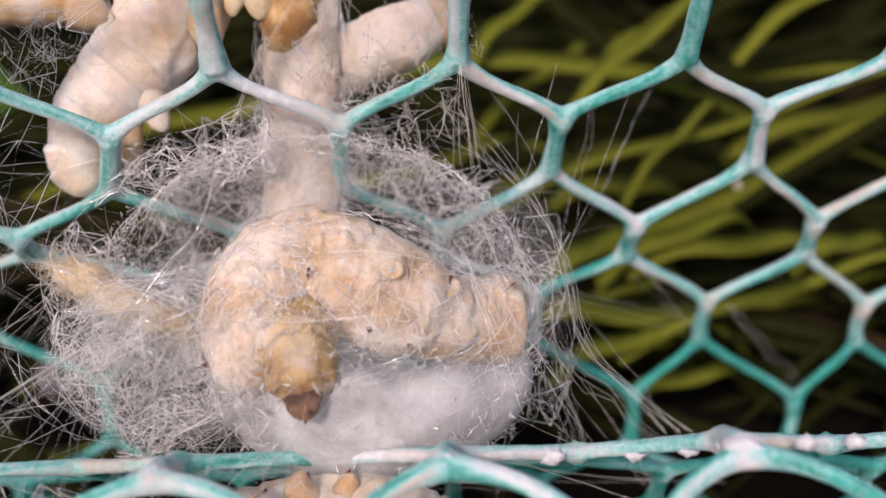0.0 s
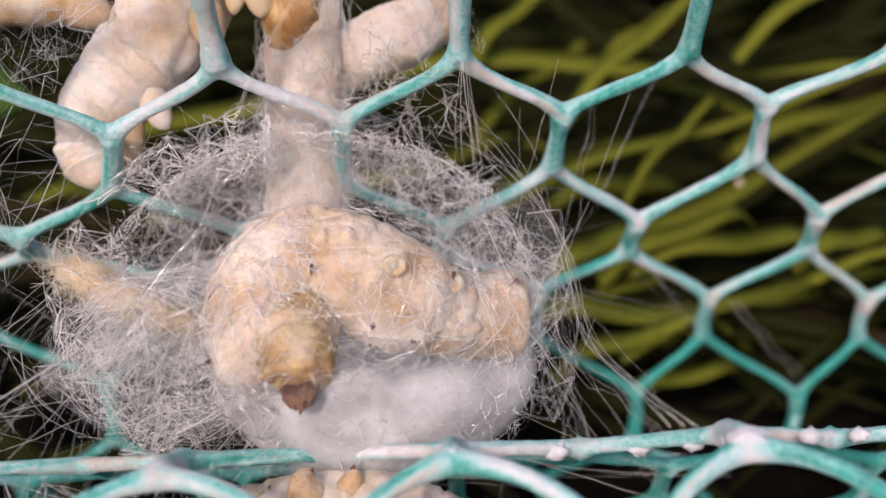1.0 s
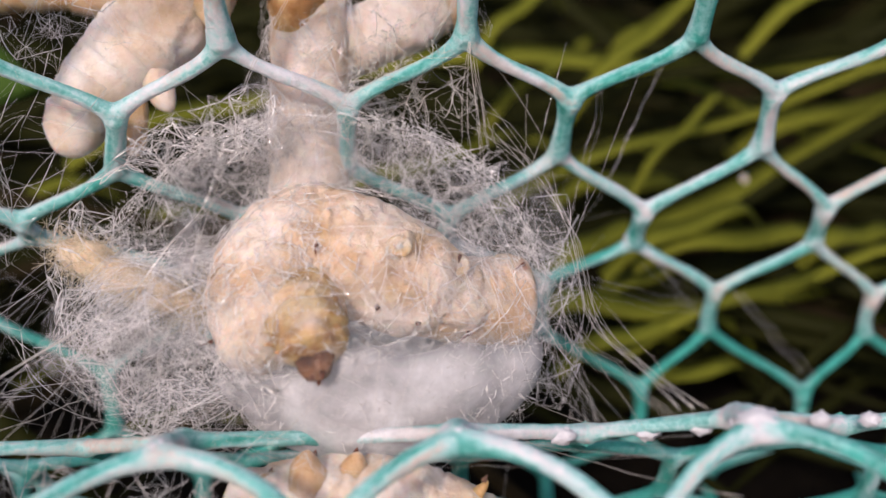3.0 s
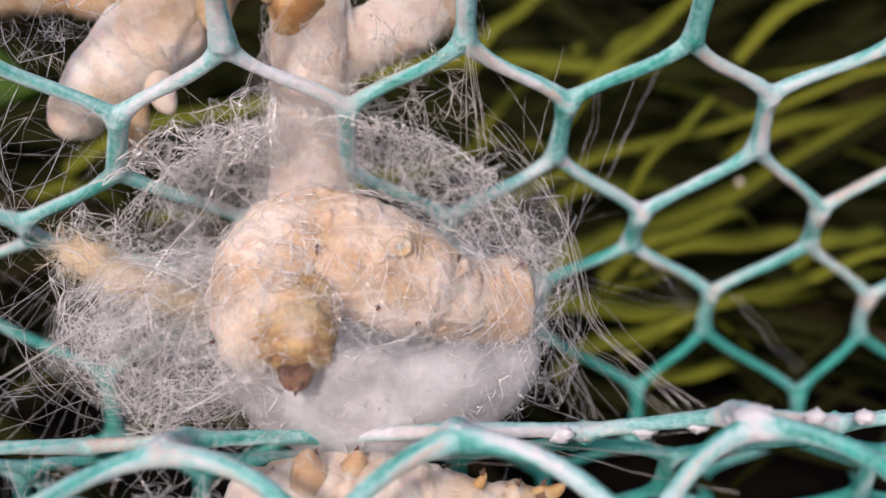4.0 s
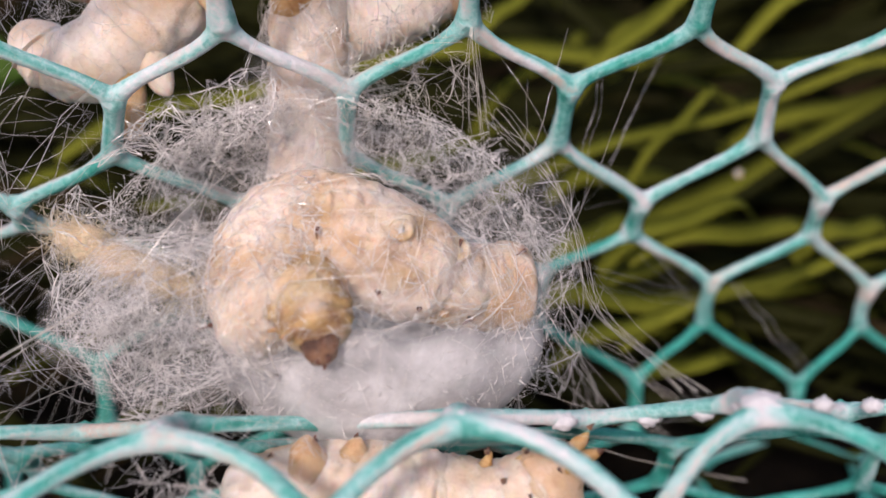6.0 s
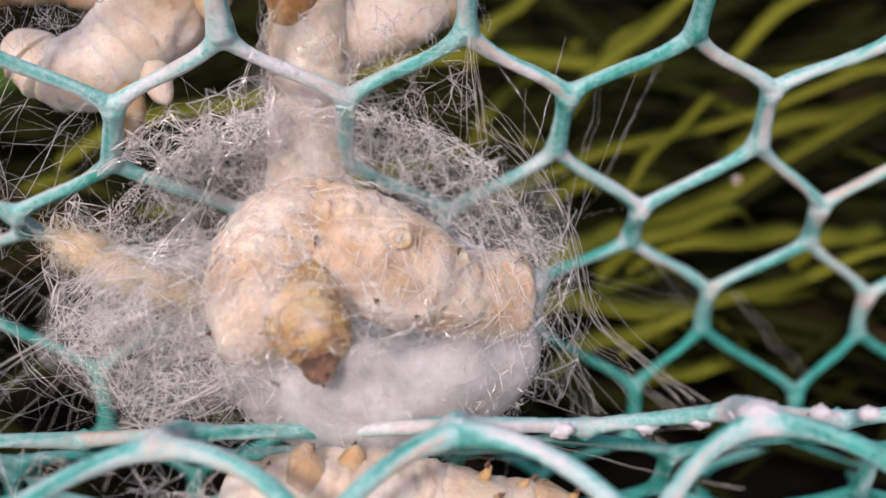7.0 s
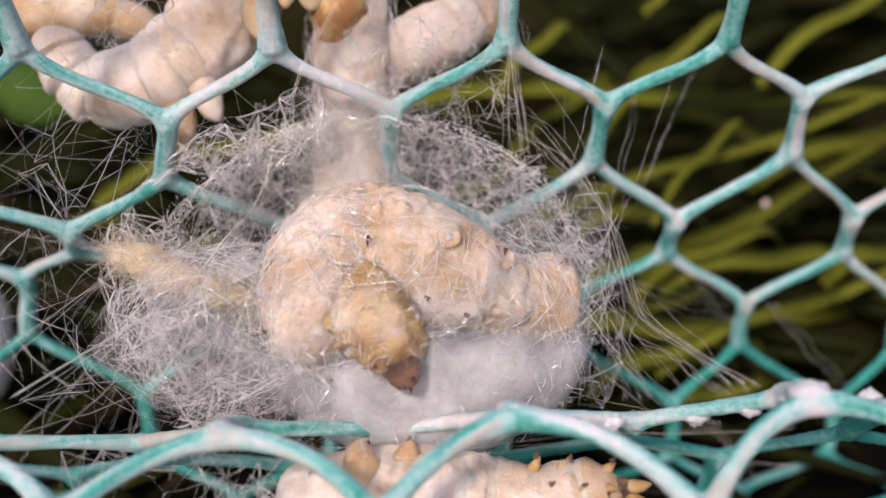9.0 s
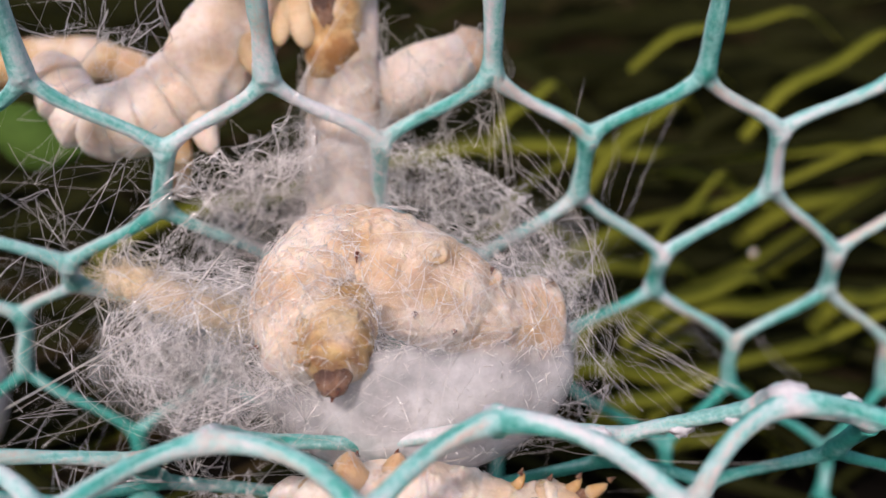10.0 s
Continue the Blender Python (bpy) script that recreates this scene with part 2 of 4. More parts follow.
# ---- the folded net ----
# rows of knots down the net: half-step, sideways start and step, depth, height, lean in depth and in height per metre sideways
KNOTS = [
    (0, 0.0015, 0.0227, 0.0690, 0.2930, 0.17, 0.03), (0, 0.0015, 0.0227, 0.0745, 0.2870, 0.17, 0.03), (1, 0.0015, 0.0227, 0.0800, 0.2805, 0.17, 0.03), (1, 0.0015, 0.0227, 0.0850, 0.2745, 0.17, 0.03),
    (0, 0.0015, 0.0227, 0.0930, 0.2675, 0.17, 0.03), (0, 0.0015, 0.0227, 0.1025, 0.2592, 0.17, 0.032),
    (1, 0.0009, 0.0222, 0.1080, 0.2533, 0.17, 0.041), (1, 0.0004, 0.0231, 0.1145, 0.2481, 0.17, 0.043), (0, 0.0, 0.0228, 0.1210, 0.2417, 0.17, 0.011), (0, -0.0004, 0.0231, 0.1262, 0.2384, 0.17, -0.015),
    (1, 0.0010, 0.0221, 0.1312, 0.2330, 0.16, -0.05), (1, 0.0006, 0.0226, 0.1360, 0.2268, 0.15, -0.04), (0, 0.0030, 0.0236, 0.1415, 0.2180, 0.14, -0.05), (0, 0.0030, 0.0236, 0.1450, 0.2105, 0.13, -0.04),
    (1, 0.0020, 0.0236, 0.1465, 0.2040, 0.12, -0.02), (1, 0.0020, 0.0236, 0.1430, 0.1990, 0.10, 0.0), (0, 0.0015, 0.0236, 0.1370, 0.1975, 0.08, 0.0), (0, 0.0015, 0.0236, 0.1310, 0.1990, 0.06, 0.0),
    (1, 0.0010, 0.0234, 0.1265, 0.2020, 0.05, 0.0), (1, 0.0010, 0.0232, 0.1220, 0.2060, 0.04, 0.0), (0, 0.0012, 0.0230, 0.1175, 0.2105, 0.03, 0.0), (0, 0.0012, 0.0228, 0.1115, 0.2158, 0.02, 0.01),
    (1, 0.0010, 0.0226, 0.1030, 0.2195, 0.0, 0.03), (1, 0.0007, 0.0228, 0.0950, 0.2226, -0.02, 0.04), (0, 0.0004, 0.0231, 0.0875, 0.2250, -0.02, 0.05), (0, 0.0003, 0.0233, 0.0815, 0.2257, -0.02, 0.052),
    (1, 0.0018, 0.0243, 0.0765, 0.2190, -0.02, 0.0), (1, 0.0018, 0.0243, 0.0725, 0.2140, 0.0, 0.0), (0, 0.0018, 0.0243, 0.0680, 0.2090, 0.0, 0.0), (0, 0.0018, 0.0243, 0.0640, 0.2030, 0.0, 0.0),
    (1, 0.0018, 0.0243, 0.0600, 0.1970, 0.0, 0.0), (1, 0.0018, 0.0243, 0.0570, 0.1900, 0.0, 0.0),
]


def net_point(row, col):
    """A place on the net; row may lie between two rows of knots."""
    k = min(int(row), len(KNOTS) - 2)
    f = row - k
    ks = [KNOTS[max(0, min(len(KNOTS) - 1, k + i))] for i in (-1, 0, 1, 2)]
    v = []
    for i in range(1, 7):
        a, b, c, d = (q[i] for q in ks)
        v.append(0.5 * (2 * b + (c - a) * f + (2 * a - 5 * b + 4 * c - d) * f * f + (3 * b - a - 3 * c + d) * f ** 3))
    x = v[0] + v[1] * col
    return Vector((x, v[2] + v[4] * x, v[3] + v[5] * x))


def net_panel(first, last, columns, thick):
    """Struts of some rows; lines: samples of their middles, each with direction, strut number and run along it."""
    verts, faces, lines = [], [], []

    def jig(r, c):
        g = random.Random(r * 1000 + round(c * 2))
        return Vector((g.uniform(-1, 1), 0, g.uniform(-1, 1))) * 0.00025

    for r in range(first, last):
        h0, h1 = KNOTS[r][0], KNOTS[r + 1][0]
        for c in range(-columns, columns + 1):
            ends = [(c + h0 / 2, c + h1 / 2)] if h0 == h1 else [(c + h0 / 2, c + h0 / 2 - 0.5), (c + h0 / 2, c + h0 / 2 + 0.5)]
            for a, b in ends:
                link = h0 == h1
                arch = r == 25
                pts, rad = [], []
                for i in range(11):
                    f = i / 10
                    down, side = f, f
                    if arch and b < a:
                        down, side = 0.6 * f + 0.4 * (1 - math.cos(f * math.pi / 2)), 0.6 * f + 0.4 * math.sin(f * math.pi / 2)
                    elif arch:
                        down, side = 0.42 * f + 0.58 * (1 - math.cos(f * math.pi / 2)), 0.42 * f + 0.58 * math.sin(f * math.pi / 2)
                    elif not link:
                        side = f - 0.05 * math.sin(2 * math.pi * f)
                    q = net_point(r + down, a + (b - a) * side)
                    if arch and b < a:
                        q = q.lerp(net_point(r, a).lerp(net_point(r + 1, b), f), 0.15)
                    pts.append(q + jig(r, a) * (1 - f) + jig(r + 1, b) * f)
                    w = (1.08 if link else 0.78) + 0.34 * abs(2 * f - 1) ** 3
                    rad.append(thick * w * (1 + 0.14 * noise.noise(pts[-1] * 350)))
                tube(verts, faces, pts, rad, 8)
                for i in range(40):
                    u = i / 39 * 10
                    k = min(int(u), 9)
                    q = pts[k].lerp(pts[k + 1], u - k)
                    span = (pts[10] - pts[0]).length
                    lines.append((q, (pts[k + 1] - pts[k]).normalized(), r * 100 + c * 3 + (b > a), i / 39 * span, max(0.0, 1 - min(i, 39 - i) / 39 * span / 0.0028)))
    return verts, faces, lines


def fuse(ob, lines, foot):
    """Melts the struts into one moulded piece, and lays the plastic's grain along each strut."""
    m = ob.modifiers.new("fuse", "REMESH")
    m.mode, m.voxel_size, m.use_smooth_shade = "VOXEL", 0.00032, True
    k = ob.modifiers.new("soften", "SMOOTH")
    k.iterations, k.factor = 5, 0.5
    me = bpy.data.meshes.new_from_object(ob.evaluated_get(bpy.context.evaluated_depsgraph_get()))
    ob.modifiers.clear()
    ob.data = me
    tree = KDTree(len(lines))
    for i, (q, *_) in enumerate(lines):
        tree.insert(q - foot, i)
    tree.balance()
    grain, near = [], []
    for v in me.vertices:
        q, i, _ = tree.find(v.co)
        d, n, run, knot = lines[i][1:]
        e = v.co - q
        side = e - d * e.dot(d)
        near.append(knot)
        grain += [side.x + 0.037 * n, side.y + side.z * 0.3, side.z + 0.10 * run]
    me.attributes.new("grain", "FLOAT_VECTOR", "POINT").data.foreach_set("vector", grain)
    me.attributes.new("knot", "FLOAT", "POINT").data.foreach_set("value", near)
    me.polygons.foreach_set("use_smooth", [True] * len(me.polygons))


def make_net():
    foot = Vector((0, 0.137, 0.1965))
    net = base("folded_net", *foot, "faded green plastic hexagon net folded into a trough, dusty white", "net")
    for name, a, b, thick, mat in (("back_panel", 0, 9, 0.00100, PLASTIC), ("middle_panel", 9, 11, 0.00096, PLASTIC), ("lower_panel", 11, 23, 0.00092, PLASTIC_SHADED), ("trough_panel", 23, 25, 0.00096, PLASTIC), ("front_panel", 25, 31, 0.00110, PLASTIC)):
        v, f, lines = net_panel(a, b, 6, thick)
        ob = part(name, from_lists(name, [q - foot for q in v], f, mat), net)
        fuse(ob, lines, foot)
        if name == "trough_panel":
            for i, (r, c, k) in enumerate(((24.35, 1.0, 1.0), (23.4, 0.72, 1.0), (23.7, 0.9, 0.9), (24.2, 1.28, 0.8), (24.4, -0.02, 0.9), (24.95, 0.0, 1.25), (24.95, 1.0, 1.5), (24.95, 2.0, 1.3), (24.95, -1.0, 1.1), (23.3, 0.40, 1.0), (23.8, 1.5, 0.8))):
                nub = part("burr", lumpy("burr", (0.0011 * k, 0.0009 * k, 0.0008 * k), PLASTIC_CHALK, 40 + i, 0.4, 12), ob, "chalky white burr")
                nub.location = net_point(r, c) - foot + Vector((0, 0, 0.0001 if r > 24.9 else -0.0005))
    return net


make_net()


# ---- silkworms ----
def stub_mesh(name, length, r, mat, tip=0.55, seed=0):
    """A fleshy leg: a tapering stub along -z, rounded at both ends."""
    verts, faces = [], []
    pts, rad = [], []
    for i in range(17):
        v = i / 16
        u = 0.5 - 0.5 * math.cos(math.pi * v)
        pts.append(Vector((0.12 * length * math.sin(u * 2 + seed), 0, -u * length)))
        rad.append(r * (1 - (1 - tip) * u) * max(0.02, 1 - abs(2 * u - 1) ** 2.6) ** 0.5)
    tube(verts, faces, pts, rad, 18)
    verts = [v + r * 0.10 * Vector(noise.noise_vector(v * 600 + Vector((seed, 0, 0)))) for v in verts]
    return from_lists(name, verts, faces, mat)


def cone_mesh(name, length, r, mat):
    verts, faces = [], []
    pts = [Vector((0.15 * length * (i / 5) ** 2, 0, -length * i / 5)) for i in range(6)]
    tube(verts, faces, pts, [r * (1 - 0.92 * (i / 5)) for i in range(6)], 7)
    return from_lists(name, verts, faces, mat)


def ring_mesh(name, R, r, mat):
    verts, faces = [], []
    for i in range(16):
        a = 2 * math.pi * i / 16
        for k in range(6):
            b = 2 * math.pi * k / 6
            verts.append((math.cos(a) * (R + r * math.cos(b)), math.sin(a) * (R * 0.85 + r * math.cos(b)), r * math.sin(b)))
    for i in range(16):
        for k in range(6):
            faces.append((i * 6 + k, (i + 1) % 16 * 6 + k, (i + 1) % 16 * 6 + (k + 1) % 6, i * 6 + (k + 1) % 6))
    return from_lists(name, verts, faces, mat)


def along(q, d, toward=(0, -1, 0)):
    """The pose at q whose z runs along d and whose y looks away from the viewer's side."""
    z = Vector(d).normalized()
    y = -Vector(toward)
    y = (y - z * y.dot(z)).normalized()
    x = y.cross(z)
    return Matrix(((x.x, y.x, z.x, q[0]), (x.y, y.y, z.y, q[1]), (x.z, y.z, z.z, q[2]), (0, 0, 0, 1)))


def spine_poses(pts, n, origin):
    """n evenly spaced poses along the spine, relative to the thing's foot."""
    return [along(q - Vector(origin), d) for q, d in Spine(pts).stations([(i + 0.5) / n for i in range(n)])]


class Spine:
    """A smooth line through a body, walked by the share 0..1 of its length."""

    def __init__(self, pts):
        self.fine = smooth_path(pts, 200)
        self.run = [0.0]
        for a, b in zip(self.fine, self.fine[1:]):
            self.run.append(self.run[-1] + (b - a).length)

    def stations(self, shares):
        out = []
        for u in shares:
            s = max(0.0, min(1.0, u)) * self.run[-1]
            k = min(max(int(np.searchsorted(self.run, s)), 1), 199)
            f = (s - self.run[k - 1]) / max(1e-9, self.run[k] - self.run[k - 1])
            q = self.fine[k - 1].lerp(self.fine[k], f)
            d = (self.fine[min(k + 4, 199)] - self.fine[max(k - 5, 0)]).normalized()
            out.append((q + d * (u - max(0.0, min(1.0, u))) * self.run[-1], d))
        return out


def skin_mesh(name, spine, u0, u1, radius, folds, mat, seed, inverse, round0=1.0, round1=1.0, bulge=0.07, sides=56, rings=None, tone=None):
    """The skin between two shares of a spine: soft ring folds, swellings and creases, with rounded ends."""
    length = spine.run[-1]
    rest, tones = [], []
    rings = rings or max(16, int((u1 - u0) * length / 0.00022))
    verts, faces = [], []
    us = [u0 + (u1 - u0) * i / rings for i in range(rings + 1)]
    for i, (q, d) in enumerate(spine.stations(us)):
        u = us[i]
        y = Vector((0, 1, 0))
        y = (y - d * y.dot(d)).normalized()
        x = y.cross(d)
        r = radius(u)
        near, far = (u - u0) * length, (u1 - u) * length
        cap = 1.0
        for gap, rounding in ((near, round0), (far, round1)):
            reach = r * rounding
            if gap < reach:
                cap *= max(0.0, 1 - (1 - gap / reach) ** 2.4) ** 0.5
        w = u * folds
        e = abs(w - round(w))
        fold = bulge * (-0.55) * math.exp(-(e / 0.12) ** 2) + 0.006 * math.cos(2 * math.pi * w * 3 + seed)
        for k in range(sides):
            a = 2 * math.pi * k / sides
            n = math.cos(a) * x + math.sin(a) * y
            p = q + n * r * cap
            g = bulge * 1.3 * noise.noise(p * 210 + Vector((seed, 0, 0))) + bulge * 0.75 * noise.noise(p * 560) + bulge * 0.35 * noise.noise(p * 1400)
            g += bulge * (0.14 - 0.6 * max(0.0, 0.4 - abs(noise.noise(p * 330 + Vector((0, seed, 0)))) * 3))
            rest.append(p)
            tones.append(tone(u, p, n) if tone else 0.0)
            verts.append(inverse @ (p + n * r * cap * (g + fold * (0.8 + 1.1 * noise.noise(p * 260)))))
    for i in range(rings):
        for k in range(sides):
            a, b = i * sides + k, i * sides + (k + 1) % sides
            faces.append((a, b, b + sides, a + sides))
    faces.append(tuple(range(sides))[::-1])
    faces.append(tuple(rings * sides + k for k in range(sides)))
    me = from_lists(name, verts, faces, mat, True, rest)
    if tone:
        me.attributes.new("tone", "FLOAT", "POINT").data.foreach_set("value", tones)
    return me


def make_body(thing, origin, pts, folds, radius, mat, seed, round0=1.0, round1=1.0, bulge=0.07, tone=None):
    """A still stretch of body as one soft skin."""
    return part("body", skin_mesh("body", Spine(pts), 0, 1, radius, folds, mat, seed, Matrix.Translation(-Vector(origin)), round0, round1, bulge, tone=tone), thing)


def melted(thing, pieces, origin, mat, seed, tone):
    """Soft flesh: several lumps, as (mesh, pose), melted into one skin with fine wrinkles."""
    bm = bmesh.new()
    for me, m in pieces:
        me.transform(m)
        bm.from_mesh(me)
    raw = bpy.data.meshes.new("raw")
    bm.to_mesh(raw)
    bm.free()
    ob = part("body", raw, thing)
    k = ob.modifiers.new("melt", "REMESH")
    k.mode, k.voxel_size, k.use_smooth_shade = "VOXEL", 0.00022, True
    k = ob.modifiers.new("soften", "SMOOTH")
    k.iterations, k.factor = 9, 0.5
    me = bpy.data.meshes.new_from_object(ob.evaluated_get(bpy.context.evaluated_depsgraph_get()))
    ob.modifiers.clear()
    ob.data = me
    me.materials.clear()
    me.materials.append(mat)
    normals = [v.normal.copy() for v in me.vertices]
    rest, tones, spots = [], [], []
    for v, n in zip(me.vertices, normals):
        p = v.co + Vector(origin)
        g = 0.00024 * noise.noise(p * 480 + Vector((seed, 0, 0))) + 0.00012 * noise.noise(p * 1150) - 0.00016 * max(0.0, 0.35 - abs(noise.noise(p * 300)) * 2.5)
        rest += [*p]
        tones.append(max(0.0, min(1.0, tone(0, p, n))))
        spots += [*(v.co + n * g)]
    me.vertices.foreach_set("co", spots)
    while me.attributes.get("rest"):
        me.attributes.remove(me.attributes["rest"])
    me.attributes.new("rest", "FLOAT_VECTOR", "POINT").data.foreach_set("vector", rest)
    me.attributes.new("tone", "FLOAT", "POINT").data.foreach_set("value", tones)
    me.polygons.foreach_set("use_smooth", [True] * len(me.polygons))
    return ob


def bending_body(thing, origin, ways, n, radius, mats, seed, bulge=0.07, lap=0.75, still=0, tone=None):
    """A fore-body of n rings that bend against each other; ways: (seconds, spine). Returns the rings and the end's rows."""
    rest = Spine(ways[still][1])
    rings = []
    for i in range(n):
        m = along(*rest.stations([(i + 0.5) / n])[0])
        me = skin_mesh("segment", rest, (i - lap) / n, (i + 1 + (lap if i < n - 1 else 0.25)) / n, radius, n, mats[i], seed, m.inverted(), 0.45, 0.45 if i < n - 1 else 0.9, bulge, 44, 26, tone)
        ob = part("segment", me, thing)
        MOVES.append((ob, [(t, spine_poses(pts, n, origin)[i]) for t, pts in ways]))
        rings.append(ob)
    ends = []
    for t, pts in ways:
        q, d = Spine(pts).stations([1.0])[0]
        ends.append((t, along(q - Vector(origin) - 0.0001 * Vector(d).normalized(), d)))
    return rings, ends


def head_mesh(name, length, r, mat):
    """A hard head capsule along z: two round lobes with a groove between."""
    verts, faces = [], []
    for i in range(17):
        v = math.pi * i / 16
        for k in range(24):
            a = 2 * math.pi * k / 24
            w = r * math.sin(v) * (1 - 0.14 * math.exp(-(math.cos(a) / 0.22) ** 2)) * (1 - 0.22 * (0.5 - 0.5 * math.cos(v)))
            q = Vector((w * math.cos(a), w * math.sin(a), -0.5 * length * math.cos(v)))
            verts.append(q + 0.16 * r * Vector(noise.noise_vector(q * 900)))
    for i in range(16):
        for k in range(24):
            a, b = i * 24 + k, i * 24 + (k + 1) % 24
            faces.append((a, b, b + 24, a + 24))
    return from_lists(name, verts, faces, mat)


def make_head(thing, length=0.0050, r=0.0024):
    head = part("head", head_mesh("head", length, r, HEAD), thing, "dark brown glossy head")
    for x, y in ((0.20 * r, -0.25 * r), (-0.25 * r, -0.20 * r), (0.04 * r, 0.30 * r)):
        jaw = part("mouthpart", cone_mesh("mouthpart", 0.38 * r, 0.17 * r, DARK), head)
        jaw.matrix_basis = pose(x, y, length * 0.40, 180, 0, 0)
    return head


MOVES = []   # (part, rows) to be keyed at the end


def bump_radius(stops):
    def f(u):
        u = max(0, min(1, u))
        for (a, x), (b, y) in zip(stops, stops[1:]):
            if u <= b:
                k = (u - a) / (b - a)
                k = k * k * (3 - 2 * k)
                return x + (y - x) * k
        return stops[-1][1]
    return f


def spinning_silkworm():
    o = Vector((-0.006, 0.1, 0.228))
    worm = base("silkworm", *o, "pale cream silkworm curled round, spinning its cocoon in the net trough", "silkworm", "silkworms on the net")
    rear = [(0.0076, 0.1046, 0.2338), (0.0027, 0.1032, 0.2340), (-0.0007, 0.1013, 0.2348), (-0.0045, 0.0990, 0.2366), (-0.0086, 0.0982, 0.2386), (-0.0129, 0.0982, 0.2396), (-0.0160, 0.0977, 0.2384), (-0.0170, 0.0968, 0.2362)]
    rad = bump_radius([(0, 0.0043), (0.10, 0.0044), (0.22, 0.0041), (0.30, 0.0044), (0.46, 0.0055), (0.7, 0.0057), (0.84, 0.0056), (1, 0.0046)])
    spots = [(-0.0048, 0.2366, 0.0019, 0.75), (-0.0042, 0.2348, 0.0012, 0.5), (-0.0030, 0.2402, 0.0018, 0.45), (-0.0112, 0.2408, 0.0012, 0.55), (-0.0086, 0.2392, 0.0010, 0.5), (-0.0145, 0.2385, 0.0020, 0.45), (0.0005, 0.2335, 0.0030, 0.4), (0.0050, 0.2345, 0.0040, 0.3), (-0.0160, 0.2335, 0.0024, 0.3)]

    def blotch(u, p, n):
        return max(k * math.exp(-((p.x - x) ** 2 + (p.z - z) ** 2) / r ** 2) for x, z, r, k in spots) * (0.9 + 0.5 * noise.noise(p * 700)) + max(0.0, 0.7 * noise.noise(p * 300) - 0.12)

    out = Matrix.Translation(-o)
    lobe = [(-0.0120, 0.0984, 0.2392), (-0.0152, 0.0976, 0.2384), (-0.0168, 0.0958, 0.2354), (-0.0163, 0.0943, 0.2325), (-0.0145, 0.0930, 0.2302)]
    pieces = [
        (skin_mesh("rear", Spine(rear), 0, 1, rad, 8, SKIN, 3.0, Matrix(), 0.5, 0.8, 0.06), out),
        (skin_mesh("lobe", Spine(lobe), 0, 1, bump_radius([(0, 0.0052), (0.45, 0.0055), (0.75, 0.0051), (1, 0.0042)]), 4, SKIN, 4.0, Matrix(), 0.8, 0.7, 0.05), out),
    ]
    # the breast that fills the curl, the folds of the collar and the prolegs
    for x, y, z, half, lean in ((-0.0110, 0.0962, 0.2393, (0.0034, 0.0034, 0.0046), 8), (-0.0112, 0.0938, 0.2408, (0.0010, 0.0011, 0.0028), 8), (-0.0085, 0.0940, 0.2402, (0.0010, 0.0011, 0.0032), -4), (-0.0062, 0.0955, 0.2372, (0.0024, 0.0022, 0.0032), 6), (-0.0034, 0.0968, 0.2352, (0.0026, 0.0022, 0.0026), 0), (0.0004, 0.0988, 0.2336, (0.0028, 0.0022, 0.0022), 0), (-0.0046, 0.0945, 0.2400, (0.0014, 0.0012, 0.0016), 0), (0.0006, 0.0982, 0.2376, (0.0012, 0.0012, 0.0014), 0), (-0.0200, 0.0940, 0.2318, (0.0012, 0.0014, 0.0010), 30)):
        pieces.append((lumpy("lump", half, SKIN, x * 3000, 0.2, 18), out @ pose(x, y, z, 0, lean, 0)))
    melted(worm, pieces, o, SKIN, 3.0, blotch)
    part("anal_segment", skin_mesh("anal_segment", Spine(rear), -0.012, 0.26, lambda u: rad(u) * 1.015, 8, SKIN_TAIL, 3.0, Matrix.Translation(-o), 0.42, 0.5, 0.06), worm, "peach coloured squarish tail segment")
    # the fore-body curls on round and down, and bends from ring to ring as the head swings to and fro
    tips = [(0, -0.0116, 0.2283), (0.5, -0.0129, 0.2281), (1, -0.0123, 0.2288), (1.5, -0.0109, 0.2289), (2, -0.0106, 0.2295), (2.5, -0.0105, 0.2299), (4, -0.0131, 0.2286), (4.5, -0.0103, 0.2286), (5, -0.0099, 0.2291), (5.5, -0.0108, 0.2298), (7, -0.0107, 0.2287), (7.5, -0.0117, 0.2286), (8, -0.0088, 0.2291), (8.5, -0.0072, 0.2296), (9, -0.0081, 0.2277), (9.5, -0.0124, 0.2280), (10, -0.0136, 0.2278)]
    ways = []
    for t, x, z in tips:
        tip = Vector((x, 0.0875, z))
        d = tip - Vector((-0.0116, 0.0875, 0.2283))
        neck = Vector((-0.0122, 0.0898, 0.2313)) + 0.72 * d
        ways.append((t, [Vector((-0.0146, 0.0985, 0.2376)), Vector((-0.0139, 0.0958, 0.2354)) + 0.12 * d, Vector((-0.0132, 0.0928, 0.2334)) + 0.40 * d, neck, neck + (tip - neck).normalized() * max(0.0006, (tip - neck).length - 0.0015)]))
    frad = bump_radius([(0, 0.0034), (0.3, 0.0039), (0.6, 0.0038), (0.8, 0.0033), (0.93, 0.0028), (1, 0.0023)])

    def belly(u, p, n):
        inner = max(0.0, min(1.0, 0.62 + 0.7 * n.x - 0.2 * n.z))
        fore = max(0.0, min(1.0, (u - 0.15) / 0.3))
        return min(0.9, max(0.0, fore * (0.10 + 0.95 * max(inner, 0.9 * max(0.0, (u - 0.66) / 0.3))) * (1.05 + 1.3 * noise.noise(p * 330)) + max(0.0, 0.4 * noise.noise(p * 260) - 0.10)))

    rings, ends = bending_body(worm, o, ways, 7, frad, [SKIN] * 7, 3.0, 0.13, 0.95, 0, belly)
